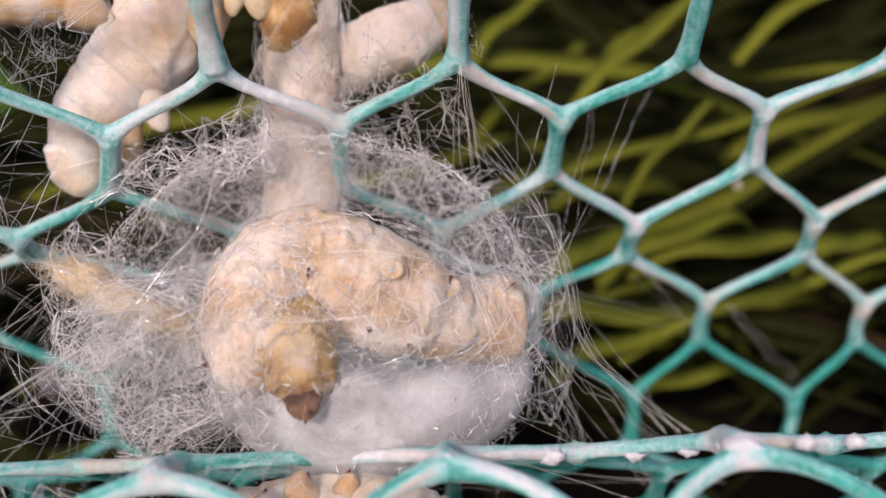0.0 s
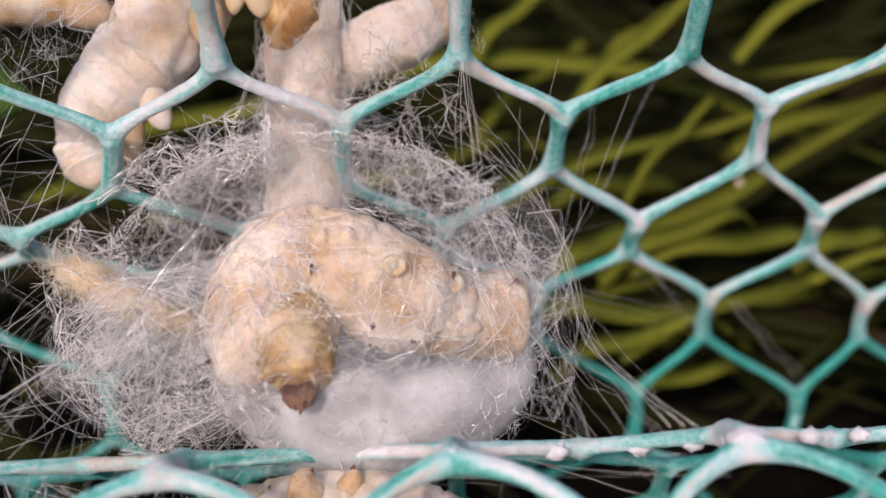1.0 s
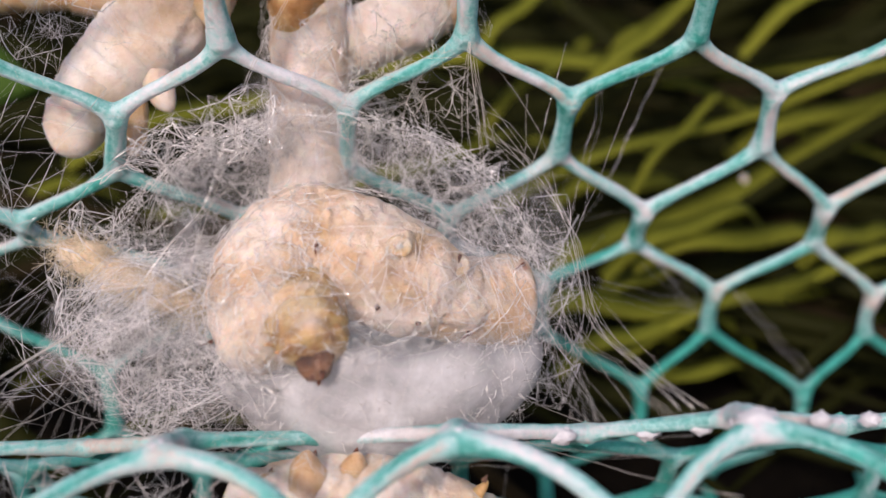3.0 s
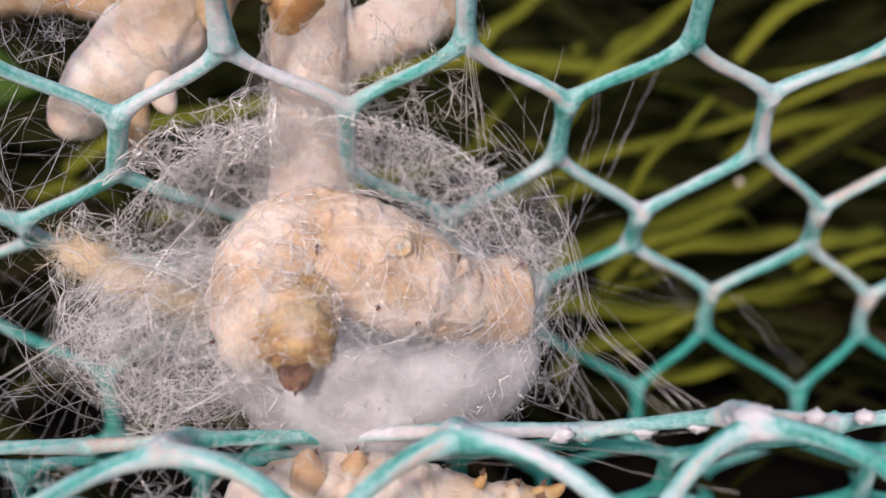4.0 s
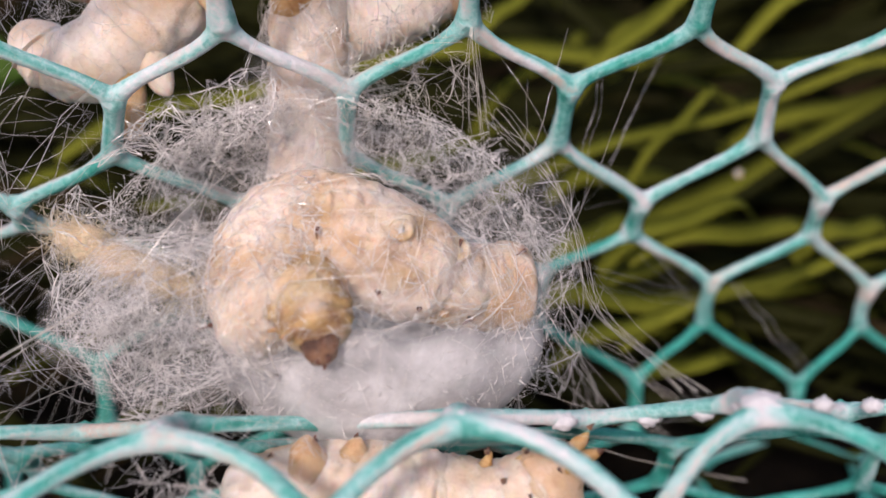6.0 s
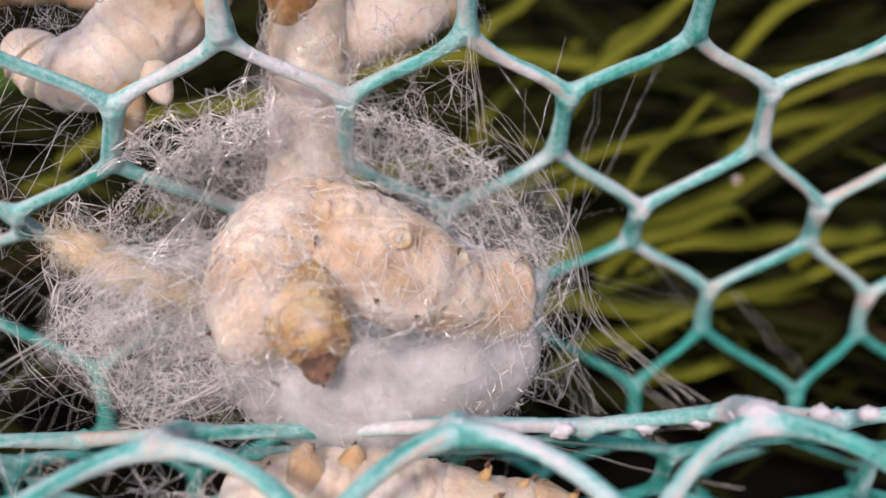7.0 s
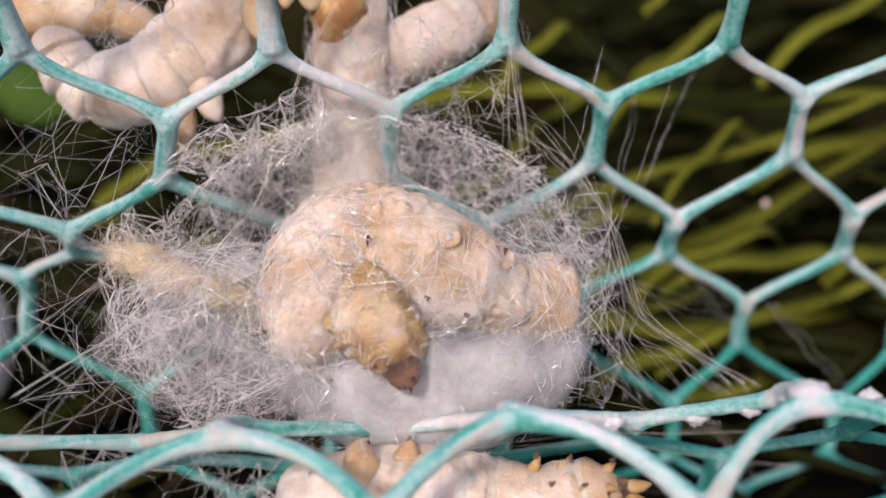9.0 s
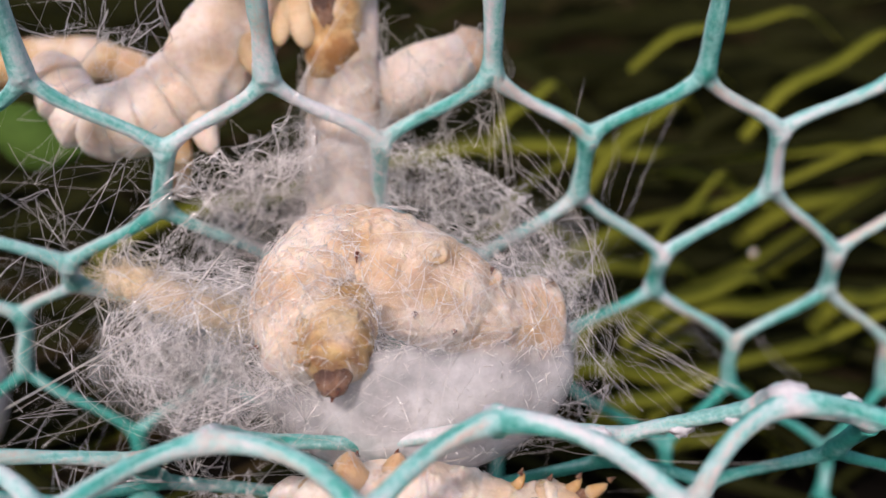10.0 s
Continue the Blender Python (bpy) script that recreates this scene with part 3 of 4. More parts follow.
    for i, ring in enumerate(rings[3:]):
        r = (0.0040, 0.0037, 0.0032, 0.0026)[i]
        leg = part("true_leg", cone_mesh("true_leg", 0.0011, 0.00042, SKIN_BROWN), ring)
        leg.matrix_basis = pose(0.82 * r, -0.50 * r, 0.0003, -25, -80, 0)
    for i, (x, y, z, r) in ((3, (0.0026, -0.0034, 0.0004, 0.0013)), (4, (0.0020, -0.0028, 0.0000, 0.0014)), (5, (0.0010, -0.0022, 0.0004, 0.0011)), (5, (-0.0012, -0.0021, 0.0002, 0.0010)), (4, (-0.0018, -0.0030, 0.0006, 0.0012))):
        lobe = part("lobe", lumpy("lobe", (r, r * 0.6, r * 1.3), SKIN_TAN, 70 + i + z * 1000, 0.35, 16), rings[i], "amber thoracic lobe")
        lobe.location = (0.85 * x, 0.85 * y, z)
    g = random.Random(21)
    for i, ring in enumerate(rings[2:]):
        r = (0.0040, 0.0039, 0.0036, 0.0031, 0.0026)[i]
        v, f = [], []
        for _ in range(70):
            a, z = g.uniform(math.pi * 1.02, math.pi * 1.98), g.uniform(-0.0014, 0.0014)
            e = Vector((-math.sin(a), math.cos(a), 0)) * g.gauss(0, 1) + Vector((0, 0, g.gauss(0, 1)))
            e = e.normalized() * g.uniform(0.1, 1.0) ** 2 * 0.0009
            c = Vector((math.cos(a), math.sin(a), 0)) * (r * 1.06 + g.uniform(0.0001, 0.0004)) + Vector((0, 0, z))
            tube(v, f, [c - e, c + 0.15 * e.length * Vector((math.cos(a), math.sin(a), 0)), c + e], [g.choice((0.000015, 0.000024, 0.000040))] * 3, 3)
        part("silk_wisp", from_lists("silk_wisp", v, f, SILK), ring, "short bright silk fibres")
    head = make_head(worm, 0.0038, 0.0019)
    MOVES.append((head, ends))
    # breathing holes, prolegs and small dark claws
    for x, y, z in ((-0.0046, 0.0934, 0.2400), (0.0006, 0.0972, 0.2380)):
        ob = part("spiracle", ring_mesh("spiracle", 0.00075, 0.00042, SKIN_TAIL), worm)
        ob.matrix_basis = pose(x - o.x, y - o.y, z - o.z, 72, 0, 8) @ Matrix.Diagonal((1, 1, 0.5, 1))
        part("pore", lumpy("pore", (0.00042, 0.00036, 0.00016), SKIN, 33, 0.2, 8), ob)
    for x, y, z in ((-0.0066, 0.0935, 0.2346), (-0.0030, 0.0948, 0.2330), (0.0016, 0.0968, 0.2318)):
        claw = part("claw", cone_mesh("claw", 0.0007, 0.00030, DARK), worm, "dark brown claw")
        claw.matrix_basis = pose(x - o.x, y - o.y, z - o.z, 50, 0, 20)
    for x, y, z, rz in ((0.0008, 0.0972, 0.2390, 20), (0.0070, 0.1008, 0.2378, 70), (0.0017, 0.0978, 0.2316, 60), (-0.0207, 0.0915, 0.2318, 80), (-0.0118, 0.0922, 0.2403, 10)):
        ob = part("bristle", cone_mesh("bristle", 0.0011, 0.00024, DARK), worm)
        ob.matrix_basis = pose(x - o.x, y - o.y, z - o.z, 0, rz, 0)


spinning_silkworm()


def climbing_silkworm():
    """Behind the net: its hind part holds on while the fore-body swings up from hanging to reaching out."""
    o = Vector((-0.026, 0.110, 0.262))
    worm = base("silkworm", *o, "pinkish white silkworm climbing on the back of the net", "silkworm", "silkworms on the net")
    rear = [(-0.0215, 0.1110, 0.2800), (-0.0245, 0.111, 0.2738), (-0.0266, 0.111, 0.2672), (-0.0308, 0.1105, 0.2608), (-0.0338, 0.1102, 0.2580)]
    make_body(worm, o, rear, 6, bump_radius([(0, 0.0050), (0.7, 0.0052), (1, 0.0048)]), SKIN_PINK, 5.0, 1, 0.8, 0.085, lambda u, p, n: max(0.0, 0.9 * noise.noise(p * 230) - 0.1))
    turns = [
        (0.0, (-0.0352, 0.2556), (-0.0378, 0.2505), (-0.0368, 0.2462)),
        (1.0, (-0.0350, 0.2556), (-0.0370, 0.2510), (-0.0354, 0.2470)),
        (2.0, (-0.0352, 0.2558), (-0.0384, 0.2510), (-0.0390, 0.2462)),
        (2.5, (-0.0352, 0.2560), (-0.0384, 0.2515), (-0.0390, 0.2470)),
        (4.0, (-0.0352, 0.2562), (-0.0384, 0.2532), (-0.0404, 0.2510)),
        (4.5, (-0.0354, 0.2563), (-0.0388, 0.2542), (-0.0412, 0.2528)),
        (5.0, (-0.0356, 0.2565), (-0.0394, 0.2558), (-0.0424, 0.2566)),
        (5.5, (-0.0357, 0.2565), (-0.0398, 0.2562), (-0.0434, 0.2592)),
        (7.0, (-0.0358, 0.2565), (-0.0406, 0.2560), (-0.0446, 0.2592)),
        (7.5, (-0.0360, 0.2566), (-0.0414, 0.2560), (-0.0460, 0.2602)),
        (9.0, (-0.0362, 0.2570), (-0.0424, 0.2566), (-0.0472, 0.2624)),
        (10.0, (-0.0363, 0.2572), (-0.0428, 0.2570), (-0.0477, 0.2640)),
    ]
    ways = [(t, [(-0.0312, 0.1103, 0.2604), (a[0], 0.110, a[1]), (b[0], 0.1105, b[1]), (c[0], 0.1095, c[1])]) for t, a, b, c in turns]
    bending_body(worm, o, ways, 7, bump_radius([(0, 0.0050), (0.4, 0.0043), (0.8, 0.0032), (1, 0.0021)]), [SKIN_PINK] * 7, 5.0, 0.02, 0.9, 4, lambda u, p, n: max(0.0, 0.9 * noise.noise(p * 230) - 0.1))
    for x, y, z, l, r, mat in ((-0.0297, 0.1085, 0.2580, 0.0056, 0.0018, SKIN_PINK), (-0.0325, 0.1090, 0.2558, 0.0078, 0.0021, SKIN_TAN), (-0.0236, 0.1075, 0.2655, 0.0050, 0.0021, SKIN_YELLOW), (-0.0200, 0.1080, 0.2695, 0.0060, 0.0020, SKIN_YELLOW)):
        ob = part("proleg", stub_mesh("proleg", l, r, mat, 0.7, z * 700), worm)
        ob.matrix_basis = pose(x - o.x, y - o.y, z - o.z, 0, -10, 0)


climbing_silkworm()


def hidden_silkworms():
    o = Vector((-0.0155, 0.108, 0.262))
    worm = base("silkworm", *o, "amber silkworm with a brown head, hanging head down behind the net", "silkworm", "silkworms on the net")
    make_body(worm, o, [(-0.0150, 0.1105, 0.2800), (-0.0154, 0.1098, 0.2730), (-0.0157, 0.1096, 0.2680), (-0.0159, 0.1100, 0.2602)], 4, bump_radius([(0, 0.0038), (0.45, 0.0035), (0.8, 0.0029), (1, 0.0020)]), SKIN_AMBER, 7.0, 1, 0.5, 0.12)
    head = make_head(worm, 0.0080, 0.0019)
    head.matrix_basis = along(Vector((-0.0160, 0.1072, 0.2690)) - o, (0, 0.12, -1))
    for x, z in ((-0.0196, 0.2690), (-0.0192, 0.2735)):
        leg = part("true_leg", stub_mesh("true_leg", 0.0052, 0.0016, SKIN_YELLOW, 0.6, z * 900), worm)
        leg.matrix_basis = pose(x - o.x, 0.108 - o.y, z - o.z, 0, 12, 0)
    o = Vector((-0.006, 0.112, 0.257))
    bar = base("silkworm", *o, "pale pink silkworm lying across behind a veil of silk", "silkworm", "silkworms on the net")
    make_body(bar, o, [(-0.0180, 0.115, 0.2590), (-0.0120, 0.115, 0.2598), (-0.0060, 0.115, 0.2622), (0.0020, 0.116, 0.2658)], 7, bump_radius([(0, 0.0036), (0.6, 0.0036), (1, 0.0026)]), SKIN_PINK, 8.0)
    part("anal_segment", skin_mesh("anal_segment", Spine([(-0.0060, 0.115, 0.2622), (0.0020, 0.116, 0.2658)]), 0.55, 1.03, bump_radius([(0, 0.0037), (0.7, 0.0034), (1, 0.0027)]), 3, SKIN_TAIL, 8.0, Matrix.Translation(-o), 0.4, 0.9, 0.05), bar, "speckled peach tail segment")
    o = Vector((-0.048, 0.130, 0.262))
    far = base("silkworm", *o, "cream silkworm resting farther back on the net", "silkworm", "silkworms on the net")
    make_body(far, o, [(-0.0640, 0.134, 0.2690), (-0.0560, 0.132, 0.2690), (-0.0480, 0.131, 0.2688), (-0.0405, 0.131, 0.2668)], 6, bump_radius([(0, 0.0036), (0.55, 0.0031), (1, 0.0014)]), SKIN_TAN, 9.0)
    part("fore_segment", skin_mesh("fore_segment", Spine([(-0.0480, 0.131, 0.2688), (-0.0405, 0.131, 0.2668)]), 0.3, 1.03, bump_radius([(0, 0.0030), (0.6, 0.0024), (1, 0.0015)]), 3, SKIN_TAIL, 9.0, Matrix.Translation(-o), 0.4, 0.9, 0.05), far)


hidden_silkworms()


def lower_silkworm():
    """Under the ridge of the net: holds on with its legs upward, and swings its fore-body."""
    o = Vector((-0.006, 0.093, 0.210))
    worm = base("silkworm", *o, "cream silkworm clinging upside down under the net ridge", "silkworm", "silkworms on the net")
    make_body(worm, o, [(-0.0196, 0.0935, 0.2142), (-0.0140, 0.0930, 0.2158), (-0.0080, 0.0930, 0.2162), (-0.0030, 0.0922, 0.2158), (0.0000, 0.0920, 0.2154)], 5, bump_radius([(0, 0.0048), (0.5, 0.0053), (1, 0.0050)]), SKIN_PINK, 11.0, 0.45, 0.8, 0.09)
    turns = [
        (0.0, (0.0012, 0.2140), (0.0040, 0.2120), (0.0060, 0.2095)),
        (2.0, (0.0014, 0.2142), (0.0045, 0.2128), (0.0066, 0.2110)),
        (4.0, (0.0020, 0.2150), (0.0055, 0.2160), (0.0078, 0.2178)),
        (5.0, (0.0024, 0.2156), (0.0064, 0.2178), (0.0082, 0.2216)),
        (5.5, (0.0026, 0.2158), (0.0070, 0.2182), (0.0092, 0.2224)),
        (7.0, (0.0022, 0.2152), (0.0070, 0.2156), (0.0110, 0.2166)),
        (8.0, (0.0022, 0.2152), (0.0070, 0.2160), (0.0115, 0.2166)),
        (9.0, (0.0022, 0.2154), (0.0062, 0.2168), (0.0100, 0.2178)),
        (10.0, (0.0014, 0.2150), (0.0045, 0.2160), (0.0076, 0.2178)),
    ]
    ways = [(t, [(-0.0040, 0.0922, 0.2158), (a[0], 0.0918, a[1]), (b[0], 0.0912, b[1]), (c[0], 0.0905, c[1])]) for t, a, b, c in turns]
    rings, ends = bending_body(worm, o, ways, 5, bump_radius([(0, 0.0051), (0.5, 0.0042), (0.8, 0.0034), (1, 0.0024)]), (SKIN_PINK, SKIN_PINK, SKIN_PINK, SKIN, SKIN_TAIL), 11.0, 0.09)
    for i, ring in enumerate(rings):
        r = (0.0050, 0.0046, 0.0042, 0.0036, 0.0028)[i]
        m = spine_poses(ways[4][1], 5, o)[i].to_3x3().inverted()
        for k, d in enumerate((Vector((0.35, -0.25, 1)), Vector((0.7, -0.75, 0.8)))):
            if i > 0:
                up = (m @ d).normalized()
                leg = part("true_leg", stub_mesh("true_leg", 0.0022 + 0.0004 * ((i + k) % 2), 0.0009, SKIN_TAN, 0.3, i * 3.1 + k), ring)
                leg.matrix_basis = Matrix.Translation(up * r * 0.78) @ Vector((0, 0, -1)).rotation_difference(up).to_matrix().to_4x4()
                claw = part("claw", cone_mesh("claw", 0.0007, 0.0003, HEAD), leg)
                claw.matrix_basis = pose(0, 0, -0.0024)
        spot = part("spiracle", cone_mesh("spiracle", 0.0006, 0.00018, DARK), ring)
        spot.matrix_basis = pose(-r * 0.25, -r * 0.96, 0.0002 * i, 0, -70, 0)
    head = make_head(worm, 0.0030, 0.0014)
    MOVES.append((head, ends))
    for x, y, z, r, l in ((-0.0126, 0.0905, 0.2178, 0.0025, 0.0046), (-0.0090, 0.0912, 0.2182, 0.0018, 0.0042), (-0.0165, 0.0915, 0.2165, 0.0020, 0.0040)):
        ob = part("proleg", stub_mesh("proleg", l, r, SKIN_TAIL, 0.5, x * 800), worm)
        ob.matrix_basis = pose(x - o.x, y - o.y, z - o.z, 180, 8, 0)
        claw = part("claw", cone_mesh("claw", 0.0006, 0.0003, DARK), ob)
        claw.matrix_basis = pose(0.0001, -0.0003, -l * 0.93, 20, 0, 0)


lower_silkworm()


# ---- silk ----
class Threads:
    def __init__(self, seed):
        self.r, self.v, self.f = random.Random(seed), [], []

    def add(self, pts, width, sides=3):
        tube(self.v, self.f, pts, [width] * len(pts), sides)

    def strand(self, a, b, width, sag=0.0, n=8, wob=0.0):
        a, b = Vector(a), Vector(b)
        pts = []
        for i in range(n):
            u = i / (n - 1)
            q = a.lerp(b, u) + Vector((0, 0, -sag * 4 * u * (1 - u)))
            if wob:
                q += wob * Vector(noise.noise_vector(q * 260)) * math.sin(math.pi * u)
            pts.append(q)
        self.add(pts, width)

    def make(self, name, o, mat, label):
        thing = base(name, *o, label, "silk", kind="stuff")
        part("threads", from_lists(name, [q - Vector(o) for q in self.v], self.f, mat), thing)


def shell_point(cen, half, d, k=1.0):
    return cen + k * Vector((d.x * half.x, d.y * half.y, d.z * half.z))


def make_column():
    o = Vector((-0.0149, 0.112, 0.240))
    pts = smooth_path([(-0.0150, 0.1135, 0.2800), (-0.0150, 0.1130, 0.2680), (-0.0147, 0.1120, 0.2600), (-0.0148, 0.1120, 0.2545), (-0.0150, 0.1125, 0.2487), (-0.0150, 0.1125, 0.2400)], 90)
    verts, faces = [], []
    tube(verts, faces, [q - o for q in pts], [0.0041 * (1 + 0.04 * noise.noise(q * 250)) for q in pts], 40)
    verts = [v + 0.00026 * Vector(noise.noise_vector(v * 420)) + 0.00020 * Vector(noise.noise_vector(v * 1300)) for v in verts]
    col = base("silk_wrapped_larva", *o, "shrivelled larva wrapped in a pale tube of silk behind the net", "larva")
    part("wrapping", from_lists("wrapping", verts, faces, SKIN), col)


make_column()


def make_husk():
    o = Vector((-0.0273, 0.093, 0.2345))
    way = [(-0.0392, 0.107, 0.2386), (-0.0355, 0.105, 0.2376), (-0.0323, 0.103, 0.2363), (-0.0272, 0.1005, 0.2346), (-0.0225, 0.0995, 0.2336)]
    eye = Vector((0, 0, 0.25))
    pts = smooth_path([eye + 0.965 * (Vector(q) - eye) for q in way], 40)
    verts, faces = [], []
    tube(verts, faces, [q - o for q in pts], [(0.0006 + 0.0011 * math.sin(math.pi * (i / 39) ** 0.55)) * (1 + 0.7 * noise.noise(q * 420)) for i, q in enumerate(pts)], 24)
    verts = [v + 0.0005 * Vector(noise.noise_vector(v * 700)) for v in verts]
    husk = base("larva_husk", *o, "yellowish shed larva skin caught in the silk tangle", "husk")
    part("skin", from_lists("skin", verts, faces, SKIN_YELLOW), husk)
    fuzz = Threads(31)
    r = fuzz.r
    for _ in range(1300):
        q = pts[r.randrange(len(pts))] + Vector((r.gauss(0, 0.0007), r.gauss(-0.0006, 0.0007), r.gauss(0, 0.0008)))
        d = Vector((r.gauss(0, 1), r.gauss(0, 0.6), r.gauss(0, 1))).normalized() * r.uniform(0.0008, 0.0025)
        bow = Vector((r.gauss(0, 1), r.gauss(0, 1), r.gauss(0, 1))) * 0.0004
        fuzz.add([q - d, q + bow, q + d], 0.00002)
    part("fuzz", from_lists("fuzz", [q - o for q in fuzz.v], fuzz.f, SILK_YELLOW), husk, "yellowish fuzz of fine fibres")


make_husk()


def make_cocoon():
    """The young cocoon: a bag of thin spun silk round the worm, thick below, in a hazy outer veil."""
    o = Vector((-0.006, 0.1, 0.222))

    def shell(name, cen, half, weave):
        verts, faces, dens = [], [], []
        nu, nv = 84, 44
        for i in range(nu):
            for j in range(nv + 1):
                a, b = 2 * math.pi * i / nu, math.pi * (j / nv - 0.5)
                d = Vector((math.cos(b) * math.cos(a), math.cos(b) * math.sin(a), math.sin(b)))
                q = shell_point(cen, half, d) 
                verts.append(cen.lerp(q, 1 + 0.05 * noise.noise(d * 2.5)) - o)
                dens.append(weave(d))
        for i in range(nu):
            for j in range(nv):
                a, b = i * (nv + 1) + j, (i + 1) % nu * (nv + 1) + j
                faces.append((a, b, b + 1, a + 1))
        me = from_lists(name, verts, faces, FILM)
        me.attributes.new("weave", "FLOAT", "POINT").data.foreach_set("value", dens)
        return me

    def rim(d, k=0.5):
        # the spinning thins out round the rim, where it is drawn into threads
        e = min(1, abs(d.y) / k)
        return 0.06 + 0.94 * e * e * (3 - 2 * e)

    def bag(d):
        low = max(0, min(1, (0.17 - 0.34 * max(0, min(1, (-0.25 - d.x) / 0.4)) - d.z + 0.10 * noise.noise(d * 4)) / 0.20))
        back = max(0, min(1, (d.y - 0.1) / 0.4))
        ragged = 0.85 + 0.35 * noise.noise(d * 4)
        return max(1.0 * low, 0.32 * back, 0.18 if d.x < 0.3 else 0.10) * ragged * rim(d, 0.42)

    def veil(d):
        back = max(0, min(1, (d.y + 0.1) / 0.5))
        return (0.24 + 0.24 * max(0, -d.x) - 0.10 * max(0, d.x)) * back * (0.6 + 1.2 * noise.noise(d * 4)) * max(0, min(1, (d.z + 0.75) / 0.4)) * rim(d)

    def skirt(d):
        return 0.27 * (0.6 + 1.3 * noise.noise(d * 4)) * rim(d)

    def apron(d):
        return 0.10 * (0.65 + 0.9 * noise.noise(d * 4)) * rim(d, 0.8)

    cocoon = base("cocoon", *o, "unfinished white silk cocoon spun thinly round the worm", "cocoon")
    part("bag", shell("bag", Vector((-0.0072, 0.1005, 0.2304)), Vector((0.0158, 0.0107, 0.0116)), bag), cocoon)
    part("veil", shell("veil", Vector((-0.0125, 0.1040, 0.2350)), Vector((0.0215, 0.0115, 0.0172)), veil), cocoon, "hazy outer veil of thin silk")
    part("skirt", shell("skirt", Vector((-0.0235, 0.0990, 0.2310)), Vector((0.0150, 0.0085, 0.0085)), skirt), cocoon, "loose skirt of thin silk")
    part("apron", shell("apron", Vector((0.0065, 0.1080, 0.2370)), Vector((0.0068, 0.0045, 0.0100)), apron), cocoon, "hazy apron of thin silk")


make_cocoon()


def make_sheet():
    """A thin sheet of silk drawn down from the upper knots over the wrapped larva."""
    o = Vector((-0.014, 0.106, 0.245))
    verts, faces, dens = [], [], []
    nu, nv = 30, 36
    for i in range(nu + 1):
        for j in range(nv + 1):
            u, v = i / nu, j / nv
            x = -0.0205 + 0.0135 * u
            z = 0.2585 - 0.0155 * v - 0.0045 * u * (1 - v)
            y = 0.1035 + 0.003 * math.sin(math.pi * v * 0.6) - 0.0018 * math.sin(math.pi * u) + 0.0004 * noise.noise((u * 5, v * 5, 1))
            verts.append(Vector((x, y, z)) - o)
            edge = min(1, 5 * u, 5 * (1 - u), 9 * v + 0.4, 5 * (1 - v))
            dens.append(0.16 * edge)
    for i in range(nu):
        for j in range(nv):
            a = i * (nv + 1) + j
            faces.append((a, a + nv + 1, a + nv + 2, a + 1))
    me = from_lists("sheet", verts, faces, FILM)
    me.attributes.new("weave", "FLOAT", "POINT").data.foreach_set("value", dens)
    part("sheet", me, base("silk_sheet", *o, "thin hazy sheet of silk hung from the net", "silk"))


make_sheet()


def tangle(th, count, cen, half, thick, accept, length, width, turn=0.7, n=10):
    """Threads that wander about within a curved, felted shell."""
    r = th.r
    made = 0
    while made < count:
        d = Vector((r.gauss(0, 1), r.gauss(0, 1), r.gauss(0, 1))).normalized()
        if not accept(d):
            continue
        k = 1 + r.uniform(-thick, thick)
        q = shell_point(cen, half, d, k)
        w = Vector((r.gauss(0, 1), r.gauss(0, 0.6), r.gauss(0, 1))).normalized()
        step = length * r.uniform(0.5, 1.5) / n
        bend = Vector((r.gauss(0, 1), r.gauss(0, 1), r.gauss(0, 1))) * turn
        pts = [q]
        for _ in range(n - 1):
            w = (w + bend * r.uniform(0, 0.5) + 0.25 * Vector((r.gauss(0, 1), r.gauss(0, 1), r.gauss(0, 1))) * turn).normalized()
            q = q + w * step
            e = q - cen
            f = Vector((e.x / half.x, e.y / half.y, e.z / half.z))
            if f.length > 1e-6:
                q = q.lerp(shell_point(cen, half, f.normalized(), k), 0.35)
            pts.append(q)
        th.add(pts, width * r.choice((0.6, 0.8, 1.0, 1.4)))
        made += 1


def lace(th, count, cen, half, thick, accept, width, reach, ties=3, clump=0.12):
    """A crinkled lace of silk: knots scattered in a thick curved shell, each tied to its neighbours."""
    r = th.r
    knots = []
    while len(knots) < count:
        d = Vector((r.gauss(0, 1), r.gauss(0, 1), r.gauss(0, 1))).normalized()
        q = shell_point(cen, half, d, 1 + r.uniform(-thick, thick))
        if accept(d) and noise.noise(q * 150) + 0.9 * noise.noise(q * 420) - 0.05 > r.uniform(-clump, clump):
            knots.append(q)
    arr = np.array([tuple(q) for q in knots])
    for i, q in enumerate(knots):
        near = np.argsort(((arr - arr[i]) ** 2).sum(1))[1:14]
        for j in r.sample(list(near), ties):
            e = knots[j]
            if (e - q).length > reach:
                continue
            bow = Vector((r.gauss(0, 1), r.gauss(0, 1), r.gauss(0, 1))) * min(0.0003, (e - q).length * 0.11)
            kink = Vector((r.gauss(0, 1), r.gauss(0, 1), r.gauss(0, 1))) * 0.00006
            pts = [q + (e - q) * u + 0.6 * bow * math.sin(math.pi * u) + (kink if 0.2 < u < 0.6 else Vector()) for u in (0, 0.3, 0.5, 0.75, 1)]
            th.add(pts, width * r.choice((0.35, 0.45, 0.6, 0.8, 1.0, 1.5, 2.3)))


